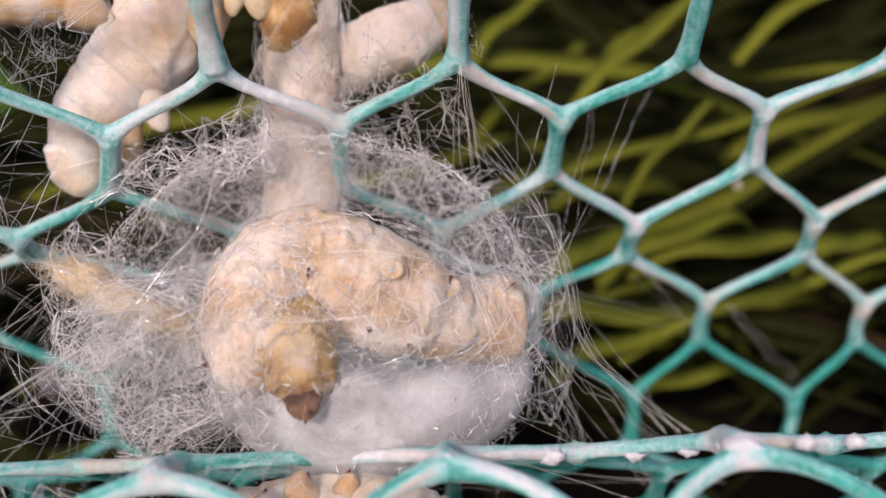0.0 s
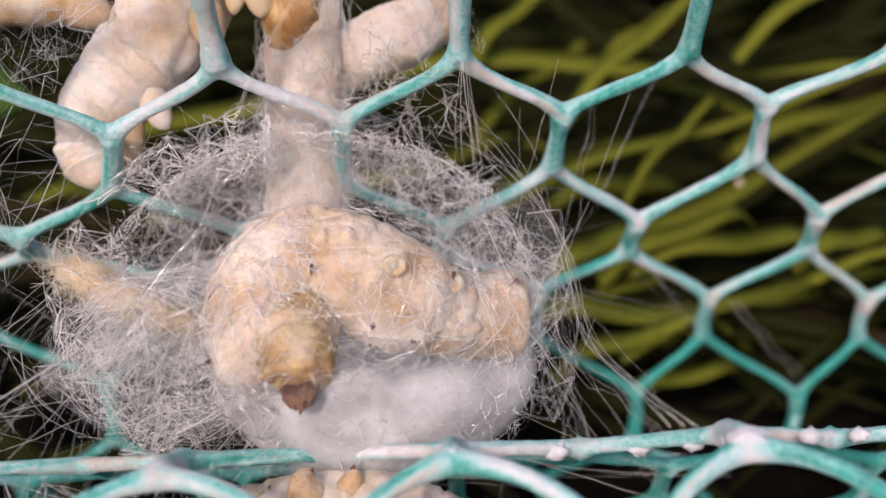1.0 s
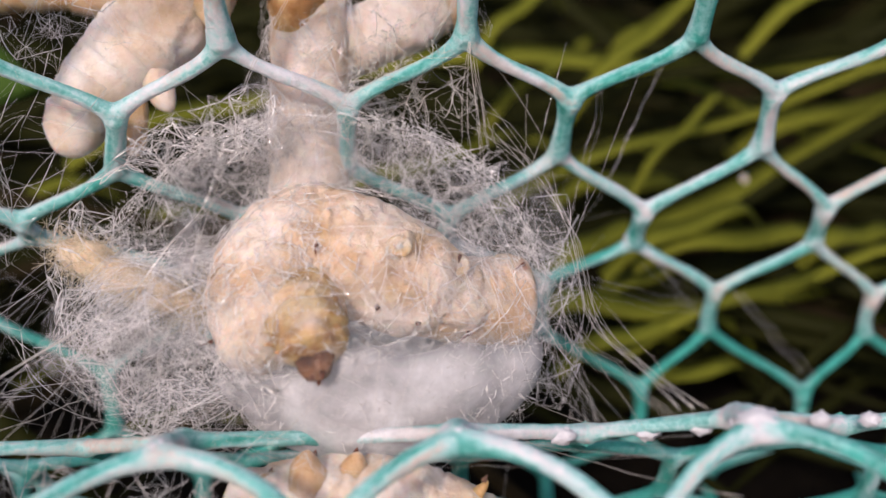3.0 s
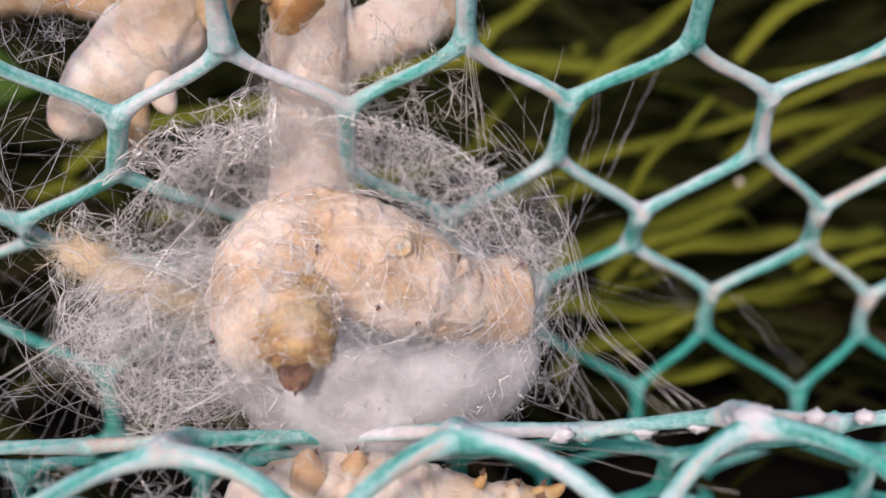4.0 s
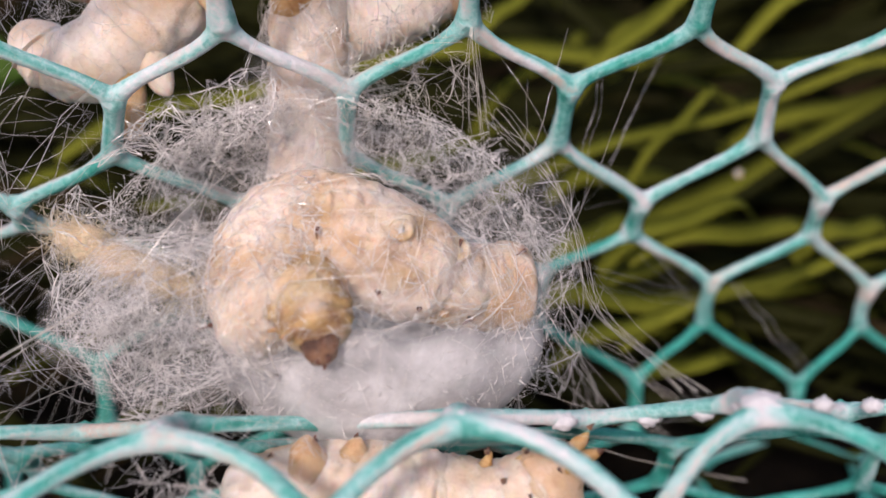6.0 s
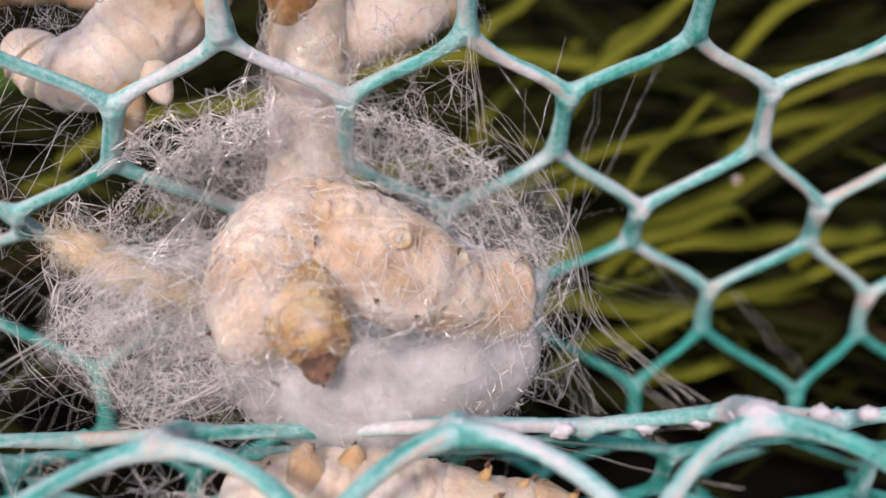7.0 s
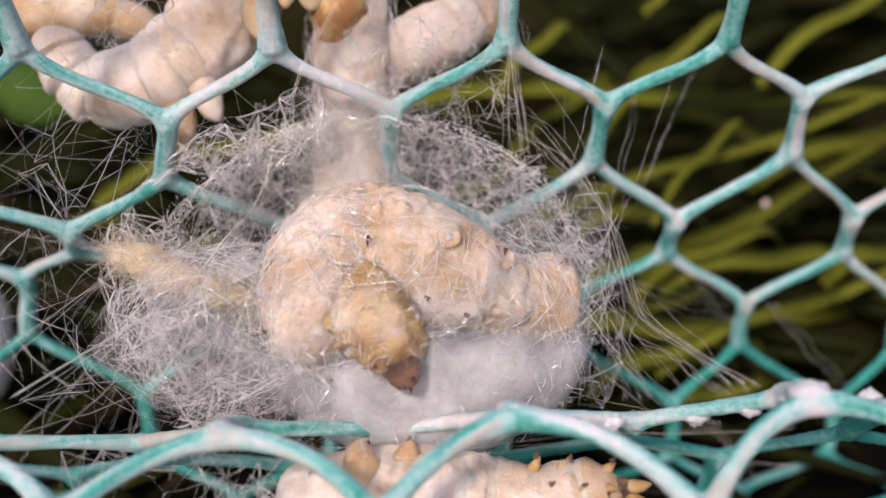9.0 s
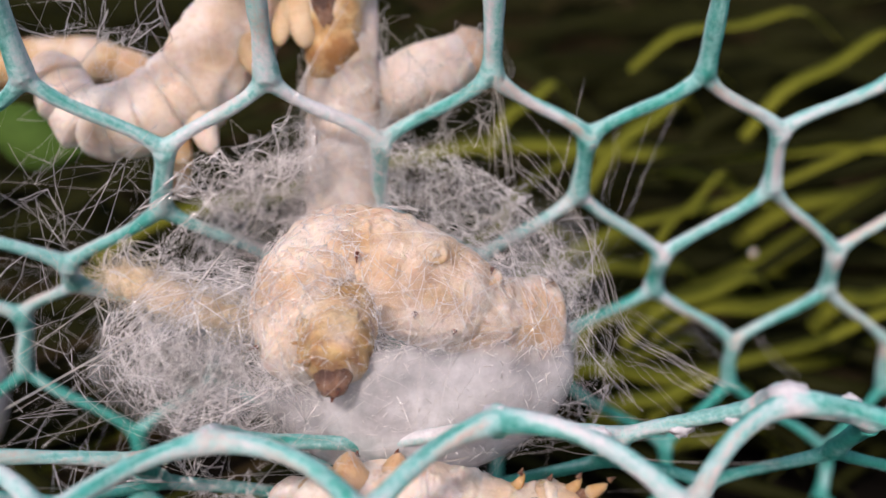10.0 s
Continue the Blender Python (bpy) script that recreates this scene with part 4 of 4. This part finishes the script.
def chords(th, count, cen, half, width, accept=lambda d: True):
    """Taut threads drawn straight from one side of a web to another."""
    r = th.r
    made = 0
    while made < count:
        ends = [Vector((r.gauss(0, 1), r.gauss(0, 1), r.gauss(0, 1))).normalized() for _ in range(2)]
        a, b = (shell_point(cen, half, d, r.uniform(0.9, 1.0)) for d in ends)
        if accept(ends[0]) and accept(ends[1]) and 0.004 < (a - b).length < 0.016:
            mid = (ends[0] + ends[1]).normalized()
            c = (a + b) / 2
            c = c.lerp(shell_point(cen, half, mid), 0.6) if accept(mid) else c
            th.add(smooth_path([a, c, b], 9), width * r.choice((0.6, 0.8, 1, 1.5)))
            made += 1


def glints(th, count, cen, half, accept):
    """Short broken fibre ends lying on a web."""
    r = th.r
    made = 0
    while made < count:
        d = Vector((r.gauss(0, 1), r.gauss(0, 1), r.gauss(0, 1))).normalized()
        if not accept(d):
            continue
        q = shell_point(cen, half, d, r.uniform(0.94, 1.04))
        w = Vector((r.gauss(0, 1), r.gauss(0, 0.3), r.gauss(0, 1))).normalized() * r.uniform(0.02, 0.7) ** 2 * 0.0012
        bow = Vector((r.gauss(0, 1), r.gauss(0, 1), r.gauss(0, 1))) * w.length * 0.12
        th.add([q - w, q - 0.4 * w + bow, q + 0.4 * w + bow, q + w], r.choice((0.000014, 0.000020, 0.000034, 0.000046)))
        made += 1


def cling(th, count, spine, radius, u0, u1, reach):
    """Short threads and broken fibre ends that lie close on a body."""
    r = th.r
    for _ in range(count):
        u = r.uniform(u0, u1)
        q, d = spine.stations([u])[0]
        y = Vector((0, 1, 0))
        y = (y - d * y.dot(d)).normalized()
        x = y.cross(d)
        a = r.uniform(math.pi * 0.95, math.pi * 2.05)
        n = math.cos(a) * x + math.sin(a) * y
        e = (math.cos(a + 1.57) * x + math.sin(a + 1.57) * y) * r.gauss(0, 1) + d * r.gauss(0, 1)
        e = e.normalized() * reach * r.uniform(0.2, 1.0) ** 2
        k = radius(u) * 1.05 + r.uniform(0.0002, 0.0007)
        c = q + n * k
        lift = n * (e.length ** 2 / (2 * k))
        bow = Vector((r.gauss(0, 1), r.gauss(0, 0.4), r.gauss(0, 1))) * 0.12 * e.length
        th.add([c - e - lift, c - 0.4 * e + bow, c + 0.4 * e + 0.7 * bow, c + e - lift], r.choice((0.000013, 0.000020, 0.000030, 0.000048)))


def make_silk():
    cen = Vector((-0.0125, 0.1040, 0.2350))
    half = Vector((0.0225, 0.0120, 0.0180))
    # felted dome behind and round the worm
    back = Threads(11)
    thin = random.Random(77)
    lace(back, 1500, cen, half, 0.20, lambda d: d.y > thin.uniform(-0.15 if d.x < 0.1 else 0.1, 0.75) and d.z > -0.7 and (d.z > -0.15 or d.x < -0.25 or d.x > 0.85), 0.000025, 0.0052)
    lace(back, 1250, cen, half, 0.20, lambda d: -0.45 < d.y < 0.85 and abs(d.y) > thin.uniform(-0.1, 0.7) and d.z > -0.75 and d.x < -0.15, 0.000026, 0.0050)
    chords(back, 260, cen, half, 0.000021, lambda d: d.y > -0.3 and d.z > 0.0)
    chords(back, 120, cen, half, 0.000021, lambda d: d.y > -0.3 and -0.6 < d.z < 0.2 and d.x < -0.2)
    glints(back, 2400, cen, half * 0.96, lambda d: -0.3 < d.y < 0.6 and d.z > -0.4 and (d.z > 0 or d.x < -0.2))
    back.make("silk_tangle", (-0.0125, 0.104, 0.222), SILK, "felted white silk floss strung round the cocoon")
    # lower skirt of the web, to the ridge of the net
    low = Threads(12)
    lace(low, 330, Vector((-0.0235, 0.097, 0.2318)), Vector((0.0080, 0.009, 0.0090)), 0.35, lambda d: d.z < 0.7, 0.000027, 0.0065)
    tangle(low, 80, Vector((-0.018, 0.096, 0.2305)), Vector((0.024, 0.011, 0.0085)), 0.3, lambda d: d.z < 0.2 and (d.x < -0.2 or d.z < -0.75), 0.014, 0.000018, 0.06)
    tangle(low, 90, Vector((-0.0072, 0.1005, 0.2306)), Vector((0.0160, 0.0109, 0.0117)), 0.05, lambda d: d.z < -0.1, 0.012, 0.000014, 0.05)
    lace(low, 120, Vector((-0.0072, 0.1005, 0.2308)), Vector((0.0160, 0.0112, 0.0110)), 0.12, lambda d: d.z < 0.1 and abs(d.x) > 0.5, 0.000019, 0.006, 2)
    lace(low, 110, Vector((0.0085, 0.1060, 0.2330)), Vector((0.0040, 0.0040, 0.0100)), 0.5, lambda d: True, 0.000018, 0.006, 2)
    chords(low, 45, Vector((0.0095, 0.1075, 0.2330)), Vector((0.0046, 0.0040, 0.0112)), 0.000018)
    chords(low, 110, Vector((-0.0250, 0.0955, 0.2318)), Vector((0.0115, 0.0085, 0.0088)), 0.000020, lambda d: d.y < 0.5)
    glints(low, 700, Vector((-0.0250, 0.0970, 0.2320)), Vector((0.0095, 0.0085, 0.0085)), lambda d: d.y < 0.2)
    glints(low, 1300, Vector((-0.0072, 0.1005, 0.2306)), Vector((0.0162, 0.0111, 0.0119)), lambda d: d.z < 0.1 and d.y < -0.1)
    low.make("silk_floss", (-0.018, 0.097, 0.222), SILK, "loose silk floss between the cocoon and the net ridge")
    # fine threads across the worm's front
    front = Threads(13)
    tangle(front, 60, Vector((-0.0065, 0.0985, 0.2345)), Vector((0.0170, 0.0112, 0.0105)), 0.08, lambda d: d.y < 0.1, 0.017, 0.000016, 0.04)
    chords(front, 70, Vector((-0.0080, 0.0985, 0.2350)), Vector((0.0165, 0.0110, 0.0110)), 0.000017, lambda d: d.y < -0.15)
    hump = Spine([(0.0076, 0.1046, 0.2338), (-0.0007, 0.1013, 0.2348), (-0.0086, 0.0982, 0.2386), (-0.0158, 0.0974, 0.2383)])
    lobe = Spine([(-0.0120, 0.0984, 0.2392), (-0.0152, 0.0976, 0.2384), (-0.0166, 0.0958, 0.2356), (-0.0155, 0.0938, 0.2330), (-0.0130, 0.0912, 0.2312)])
    cling(front, 700, hump, lambda u: 0.0044 + 0.0014 * min(1, 2 * u), 0.0, 1.0, 0.0011)
    cling(front, 1100, lobe, lambda u: 0.0054 - 0.0016 * u * u, 0.0, 1.0, 0.0010)
    cling(front, 40, lobe, lambda u: 0.0055 - 0.0014 * u * u, 0.0, 0.9, 0.0050)
    cling(front, 40, hump, lambda u: 0.0047 + 0.0014 * min(1, 2 * u), 0.0, 1.0, 0.0060)
    # long loose threads that hang over the tail and the bag
    r = front.r
    for _ in range(34):
        x = r.uniform(-0.021, 0.007)
        a = Vector((x, 0.0905 + 0.0004 * abs(x + 0.008) / 0.001, r.uniform(0.2345, 0.2425)))
        b = a + Vector((r.gauss(0.0045, 0.0035), 0, -r.uniform(0.004, 0.013)))
        b.y = 0.0895 + 0.0003 * abs(b.x + 0.008) / 0.001
        front.strand(a, b, 0.000018 * r.choice((0.7, 1, 1.5)), r.uniform(-0.0008, 0.0008), 12, 0.0006)
    # and on the wrapped larva
    trunk = Spine([(-0.0150, 0.1130, 0.2680), (-0.0147, 0.1120, 0.2600), (-0.0148, 0.1120, 0.2545), (-0.0150, 0.1125, 0.2430)])
    cling(front, 700, trunk, lambda u: 0.0040, 0.0, 1.0, 0.0014)
    cling(front, 120, trunk, lambda u: 0.0043, 0.0, 1.0, 0.0050)
    glints(front, 300, Vector((-0.0148, 0.1120, 0.2520)), Vector((0.0046, 0.0048, 0.0120)), lambda d: d.y < 0)
    front.make("silk_veil", (-0.0065, 0.09, 0.225), SILK, "fine loose silk threads across the worm")
    # long stays from the web to the net
    stay = Threads(14)
    r = stay.r
    for _ in range(170):
        d = Vector((r.gauss(0, 1), r.uniform(-0.4, 0.8), r.gauss(0, 1))).normalized()
        a = shell_point(cen, half, d, 0.95)
        row = r.choice((5, 6, 7, 8, 9, 10, 11, 24, 25, 25, 25))
        col = r.uniform(-2.6, 0.9)
        b = net_point(row + r.random() * 0.9, col)
        if (b - a).length < 0.045:
            stay.strand(a, b, 0.000016 * r.choice((0.7, 1, 1.5)), r.uniform(0, 0.001), 11, 0.0004)
    # the bundle that runs down from the dome to the ridge
    for i in range(9):
        j = [Vector((r.gauss(0, 1), r.gauss(0, 0.5), r.gauss(0, 1))) * k for k in (0.0030, 0.0014, 0.0007, 0.0005, 0.0004, 0.0001)]
        j[-1] += Vector((-0.0012 * (i % 3), 0.0004, 0.0002))
        way = [(-0.0014, 0.108, 0.255), (0.0056, 0.105, 0.2505), (0.011, 0.102, 0.2417), (0.0128, 0.096, 0.2333), (0.0158, 0.089, 0.2301), (0.0202, 0.083, 0.2276)]
        stay.add(smooth_path([Vector(q) + e for q, e in zip(way, j)], 20), 0.000017 * r.choice((0.7, 1, 1.5)))
    # a fan of short stays from the web's foot to the ridge
    for _ in range(15):
        a = Vector((r.uniform(0.0085, 0.0135), r.uniform(0.090, 0.102), r.uniform(0.2290, 0.2370)))
        x = r.uniform(0.0085, 0.0205)
        stay.strand(a, (x, 0.0825 + 0.001 * r.random(), 0.2262 + 0.052 * x), 0.000014 * r.choice((0.7, 1, 1.5)), r.uniform(-0.0003, 0.0006), 9, 0.0011)
    # a heavy strand crossing in front, and a slack one over the upper knots
    for k in range(5):
        j = Vector((r.gauss(0, 0.00015), 0, r.gauss(0, 0.00015)))
        for way in ([(-0.0129, 0.097, 0.2651), (-0.0178, 0.0975, 0.2566), (-0.0205, 0.0965, 0.2488), (-0.0223, 0.096, 0.2435), (-0.0248, 0.0955, 0.2406)], [(-0.0419, 0.088, 0.2267), (-0.0371, 0.0905, 0.2298), (-0.0294, 0.094, 0.2349), (-0.0248, 0.0955, 0.2406)]):
            if k < 2 or len(way) == 4:
                stay.add(smooth_path([Vector(q) + j * (1.5 - 0.3 * i) for i, q in enumerate(way)], 18), 0.000020 if len(way) == 5 else 0.000028)
    # loose web between the wrapped larva and the next knots
    lace(stay, 480, Vector((-0.0052, 0.1068, 0.2580)), Vector((0.0055, 0.0030, 0.0055)), 0.9, lambda d: d.z < 0.9, 0.000018, 0.006, 2)
    for _ in range(10):
        a = Vector((0.0017, 0.1015, 0.2587)) + Vector((r.gauss(0, 0.0003), 0, 0))
        stay.strand(a, a + Vector((r.gauss(0.0012, 0.0012), 0.004, r.uniform(-0.014, -0.008))), 0.000018, 0, 9, 0.0008)
    stay.make("silk_strand", (0, 0.0815, 0.2257), SILK_WARM, "long silk strands tied between cocoon and net")
    # cobweb on the outer cells
    web = Threads(15)
    r = web.r
    for _ in range(260):
        u = r.uniform(-4.2, -1.0)
        a = net_point(r.uniform(1, 12), u + r.uniform(-0.5, 0.5))
        b = net_point(r.uniform(1, 13), u + r.uniform(-0.5, 0.5))
        off = Vector((0, r.uniform(-0.003, 0.012), 0))
        if 0.006 < (b - a).length < 0.03:
            web.strand(a + off * r.random(), b + off, 0.000010 * r.choice((0.7, 1, 1.6)), 0.0005, 9, 0.00025)
    for _ in range(22):
        a = net_point(r.uniform(4, 11), r.uniform(-0.5, 3.0))
        b = net_point(r.uniform(4, 11), r.uniform(-0.5, 3.0))
        if 0.006 < (b - a).length < 0.022:
            web.strand(a, b, 0.000007, 0.0004, 9, 0.0012)
    # loose threads hung between the lower cells
    for a, b in (((0.0236, 0.127, 0.2369), (0.0321, 0.130, 0.2281)), ((0.0355, 0.130, 0.2317), (0.0466, 0.135, 0.2199)), ((0.0128, 0.110, 0.2357), (0.0308, 0.128, 0.2305)), ((0.0168, 0.115, 0.2559), (0.0129, 0.112, 0.2420)), ((0.0241, 0.118, 0.2592), (0.0150, 0.113, 0.2440))):
        for _ in range(5 if a[2] < 0.25 else 2):
            e, g = (Vector((r.gauss(0, 1), r.gauss(0, 1), r.gauss(0, 1))) * 0.0007 for _ in range(2))
            web.strand(Vector(a) + e, Vector(b) + g, 0.000010 * r.choice((0.7, 1, 1.6)), r.uniform(0, 0.0008), 11, 0.0008)
    lace(web, 130, Vector((-0.0385, 0.102, 0.2595)), Vector((0.0075, 0.0030, 0.0032)), 0.9, lambda d: True, 0.000010, 0.009, 2)
    lace(web, 90, Vector((-0.0386, 0.099, 0.2393)), Vector((0.0065, 0.0040, 0.0110)), 0.9, lambda d: True, 0.000013, 0.012, 2)
    lace(web, 60, Vector((-0.0367, 0.1, 0.2633)), Vector((0.0070, 0.0020, 0.0040)), 0.9, lambda d: True, 0.000020, 0.012, 2)
    lace(web, 160, Vector((-0.021, 0.0860, 0.2190)), Vector((0.0110, 0.0040, 0.0035)), 0.9, lambda d: True, 0.000022, 0.008, 2)
    web.make("cobweb", (-0.04, 0.12, 0.23), SILK, "thin cobweb of silk across the cells of the net")


make_silk()


# ---- small things ----
def make_small_things():
    far = base("cocoon", *(-0.0756, 0.155, 0.2249), "finished pale silk cocoon farther back on the net", "cocoon")
    part("shell", lumpy("shell", (0.0062, 0.0062, 0.0105), SILK, 2, 0.08), far)
    seed = base("seed", *(0.0479, 0.172, 0.2454), "tiny pale seed stuck on a grass blade", "seed")
    part("grain", lumpy("grain", (0.0006, 0.0005, 0.0007), SKIN_PINK, 50, 0.3, 10), seed)
    # a small green leaf behind the net
    leaf = base("leaf", *(-0.0565, 0.128, 0.2605), "small fresh green leaf behind the net", "leaf")
    verts, faces = [], []
    for i in range(13):
        u = i / 12
        w = 0.0042 * math.sin(math.pi * u ** 0.8)
        for k in (-1, -0.5, 0, 0.5, 1):
            verts.append((-0.006 + 0.013 * u, 0.0015 * abs(k) + 0.002 * u * u, k * w - 0.004 * u))
    for i in range(12):
        for k in range(4):
            a = i * 5 + k
            faces.append((a, a + 5, a + 6, a + 1))
    blade_ob = part("leaf_blade", from_lists("leaf_blade", verts, faces, LEAF), leaf)
    blade_ob.modifiers.new("thickness", "SOLIDIFY").thickness = 0.0003


make_small_things()


# ---- grass behind the net ----
def blade(verts, faces, pts, width, n=14):
    """A grass blade with a keel, tapering to its tip."""
    path = smooth_path(pts, n)
    s = len(verts)
    for i, q in enumerate(path):
        u = i / (n - 1)
        d = (path[min(i + 1, n - 1)] - path[max(i - 1, 0)]).normalized()
        side = d.cross(Vector((0, -0.75, 0.66))).normalized()
        up = side.cross(d)
        w = 0.5 * width * (0.75 + 0.25 * math.sin(math.pi * min(1, u * 1.4))) * (1 - max(0, (u - 0.7) / 0.3) ** 2 * 0.85)
        verts += [q - side * w + up * w * 0.25, q, q + side * w + up * w * 0.25, q - up * 0.0003]
    for i in range(n - 1):
        a, b = s + 4 * i, s + 4 * i + 4
        faces += [(a, a + 1, b + 1, b), (a + 1, a + 2, b + 2, b + 1), (a + 2, a + 3, b + 3, b + 2), (a + 3, a, b, b + 3)]


def make_grass():
    # single blades seen through the net: two ends and width, in the rack's coordinates
    lines = [
        ((0.0065, 0.185, 0.2668), (0.0784, 0.189, 0.2659), 0.0048),
        ((0.0244, 0.172, 0.2493), (0.073, 0.176, 0.2646), 0.0024),
        ((0.0209, 0.18, 0.2305), (0.0766, 0.184, 0.2575), 0.0058),
        ((0.0322, 0.165, 0.2493), (0.0427, 0.169, 0.2587), 0.0016),
        ((0.0441, 0.168, 0.2248), (0.0725, 0.172, 0.2313), 0.0027),
        ((0.0248, 0.172, 0.2187), (0.0438, 0.176, 0.2237), 0.0031),
        ((0.022, 0.19, 0.2335), (0.0391, 0.194, 0.2347), 0.0051),
        ((0.0304, 0.185, 0.2692), (0.0414, 0.189, 0.276), 0.0026),
        ((0.0077, 0.18, 0.2706), (0.017, 0.184, 0.2777), 0.0029),
        ((0.0259, 0.16, 0.1984), (0.0703, 0.164, 0.2014), 0.0029),
        ((0.0445, 0.195, 0.2621), (0.0832, 0.199, 0.2487), 0.0025),
        ((0.0355, 0.19, 0.2232), (0.0568, 0.194, 0.2352), 0.0041),
        ((0.0581, 0.18, 0.2148), (0.0779, 0.184, 0.222), 0.0025),
        ((-0.0535, 0.185, 0.2546), (-0.0144, 0.189, 0.2647), 0.0046),
        ((-0.07, 0.18, 0.2343), (-0.0447, 0.184, 0.2399), 0.0039),
        ((-0.0796, 0.175, 0.2272), (-0.0601, 0.179, 0.2315), 0.0034),
        ((-0.0728, 0.18, 0.2098), (-0.0481, 0.184, 0.222), 0.0042),
        ((-0.0633, 0.16, 0.2018), (-0.0405, 0.164, 0.2088), 0.0038),
        ((-0.0857, 0.185, 0.2379), (-0.067, 0.189, 0.2447), 0.0040),
        ((-0.0166, 0.19, 0.2447), (0.012, 0.194, 0.2528), 0.0041),
        ((0.067, 0.19, 0.2294), (0.0817, 0.194, 0.2331), 0.0030),
        ((0.0123, 0.2, 0.2613), (0.0297, 0.204, 0.2733), 0.0024),
        ((0.025, 0.19, 0.2447), (0.041, 0.194, 0.2446), 0.0041),
        ((0.0429, 0.2, 0.2098), (0.0701, 0.204, 0.219), 0.0043),
        ((0.0327, 0.19, 0.2023), (0.0543, 0.194, 0.212), 0.0035),
        ((0.0593, 0.2, 0.2042), (0.0867, 0.204, 0.2101), 0.0039),
        ((0.053, 0.21, 0.2112), (0.0911, 0.214, 0.2022), 0.0025),
        ((0.0682, 0.2, 0.2348), (0.0855, 0.204, 0.2421), 0.0043),
        ((0.0598, 0.205, 0.2443), (0.0875, 0.209, 0.2442), 0.0033),
        ((0.0124, 0.2, 0.2444), (0.0343, 0.204, 0.2519), 0.0039),
        ((0.0506, 0.18, 0.2018), (0.0786, 0.184, 0.2038), 0.0029),
        ((0.026, 0.205, 0.2262), (0.052, 0.209, 0.2288), 0.0052),
        ((0.047, 0.205, 0.2390), (0.075, 0.209, 0.2372), 0.0048),
        ((0.036, 0.21, 0.2150), (0.066, 0.214, 0.2262), 0.0046),
        ((0.058, 0.21, 0.2220), (0.090, 0.214, 0.2292), 0.0050),
        ((0.018, 0.205, 0.2160), (0.044, 0.209, 0.2128), 0.0040),
        ((0.052, 0.195, 0.2170), (0.088, 0.199, 0.2340), 0.0064),
        ((0.040, 0.190, 0.2060), (0.070, 0.194, 0.2130), 0.0056),
        ((0.062, 0.195, 0.2555), (0.090, 0.199, 0.2620), 0.0046),
        ((0.0363, 0.152, 0.2268), (0.0652, 0.156, 0.2356), 0.0026),
        ((0.0291, 0.158, 0.2362), (0.0445, 0.162, 0.2411), 0.0034),
        ((0.0355, 0.16, 0.2362), (0.0556, 0.164, 0.2372), 0.0042),
        ((0.0181, 0.156, 0.2275), (0.04, 0.16, 0.2254), 0.0044),
        ((0.0206, 0.15, 0.222), (0.0343, 0.154, 0.2247), 0.0032),
        ((0.0562, 0.156, 0.2368), (0.0669, 0.16, 0.2377), 0.0036),
        ((0.0187, 0.162, 0.2341), (0.0289, 0.166, 0.2379), 0.004),
        ((0.0262, 0.165, 0.2291), (0.0368, 0.169, 0.2314), 0.0034),
        ((0.0306, 0.155, 0.2162), (0.0442, 0.159, 0.2178), 0.003),
        ((0.0252, 0.17, 0.2634), (0.0417, 0.174, 0.2766), 0.0028),
        ((0.0545, 0.172, 0.273), (0.0737, 0.176, 0.2836), 0.003),
        ((0.0374, 0.175, 0.2839), (0.0604, 0.179, 0.2887), 0.0028),
        ((0.034, 0.17, 0.1979), (0.0585, 0.174, 0.2015), 0.0027),
    ]
    for i, (a, b, w) in enumerate(lines):
        a, b = Vector(a), Vector(b)
        d = b - a
        sag = 0.03 * d.length
        pts = [a - d * 0.35 + Vector((0, 0.004, -0.004)), a, a.lerp(b, 0.5) + Vector((0, 0, -sag)), b, b + d * 0.4 + Vector((0, 0.005, -0.006))]
        v, f = [], []
        blade(v, f, [q - a for q in pts], w)
        ob = new("grass_blade", from_lists("grass_blade", v, f, GRASS))
        ob.matrix_world = RACK @ Matrix.Translation(a)
        tagged(ob, "long olive green grass blade behind the net", "grass", "grass blades")
    # the undergrowth, with the shade between its blades put into the colour
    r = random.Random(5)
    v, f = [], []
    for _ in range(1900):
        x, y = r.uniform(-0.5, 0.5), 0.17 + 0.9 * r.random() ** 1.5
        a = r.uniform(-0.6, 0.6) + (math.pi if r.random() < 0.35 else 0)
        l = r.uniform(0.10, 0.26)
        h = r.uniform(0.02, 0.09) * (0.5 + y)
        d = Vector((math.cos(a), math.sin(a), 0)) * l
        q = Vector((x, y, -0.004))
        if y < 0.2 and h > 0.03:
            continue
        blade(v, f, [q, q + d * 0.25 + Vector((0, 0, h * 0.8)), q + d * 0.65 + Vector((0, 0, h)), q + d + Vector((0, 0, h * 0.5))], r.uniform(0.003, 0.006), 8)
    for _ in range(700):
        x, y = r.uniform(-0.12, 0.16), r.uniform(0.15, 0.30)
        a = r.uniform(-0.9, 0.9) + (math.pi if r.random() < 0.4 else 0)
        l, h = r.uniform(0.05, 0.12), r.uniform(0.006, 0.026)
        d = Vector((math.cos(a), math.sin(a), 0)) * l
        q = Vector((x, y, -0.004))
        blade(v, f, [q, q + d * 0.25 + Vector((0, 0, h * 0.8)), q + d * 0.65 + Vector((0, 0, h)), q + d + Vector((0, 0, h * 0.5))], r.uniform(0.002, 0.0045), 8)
    tagged(new("undergrowth", from_lists("undergrowth", v, f, GRASS_SHADED)), "tangled grass on the ground behind the net, coloured dark as if shaded", "grass", kind="stuff")


make_grass()


def motions():
    for ob, rows in MOVES:
        walk(ob, rows)


motions()
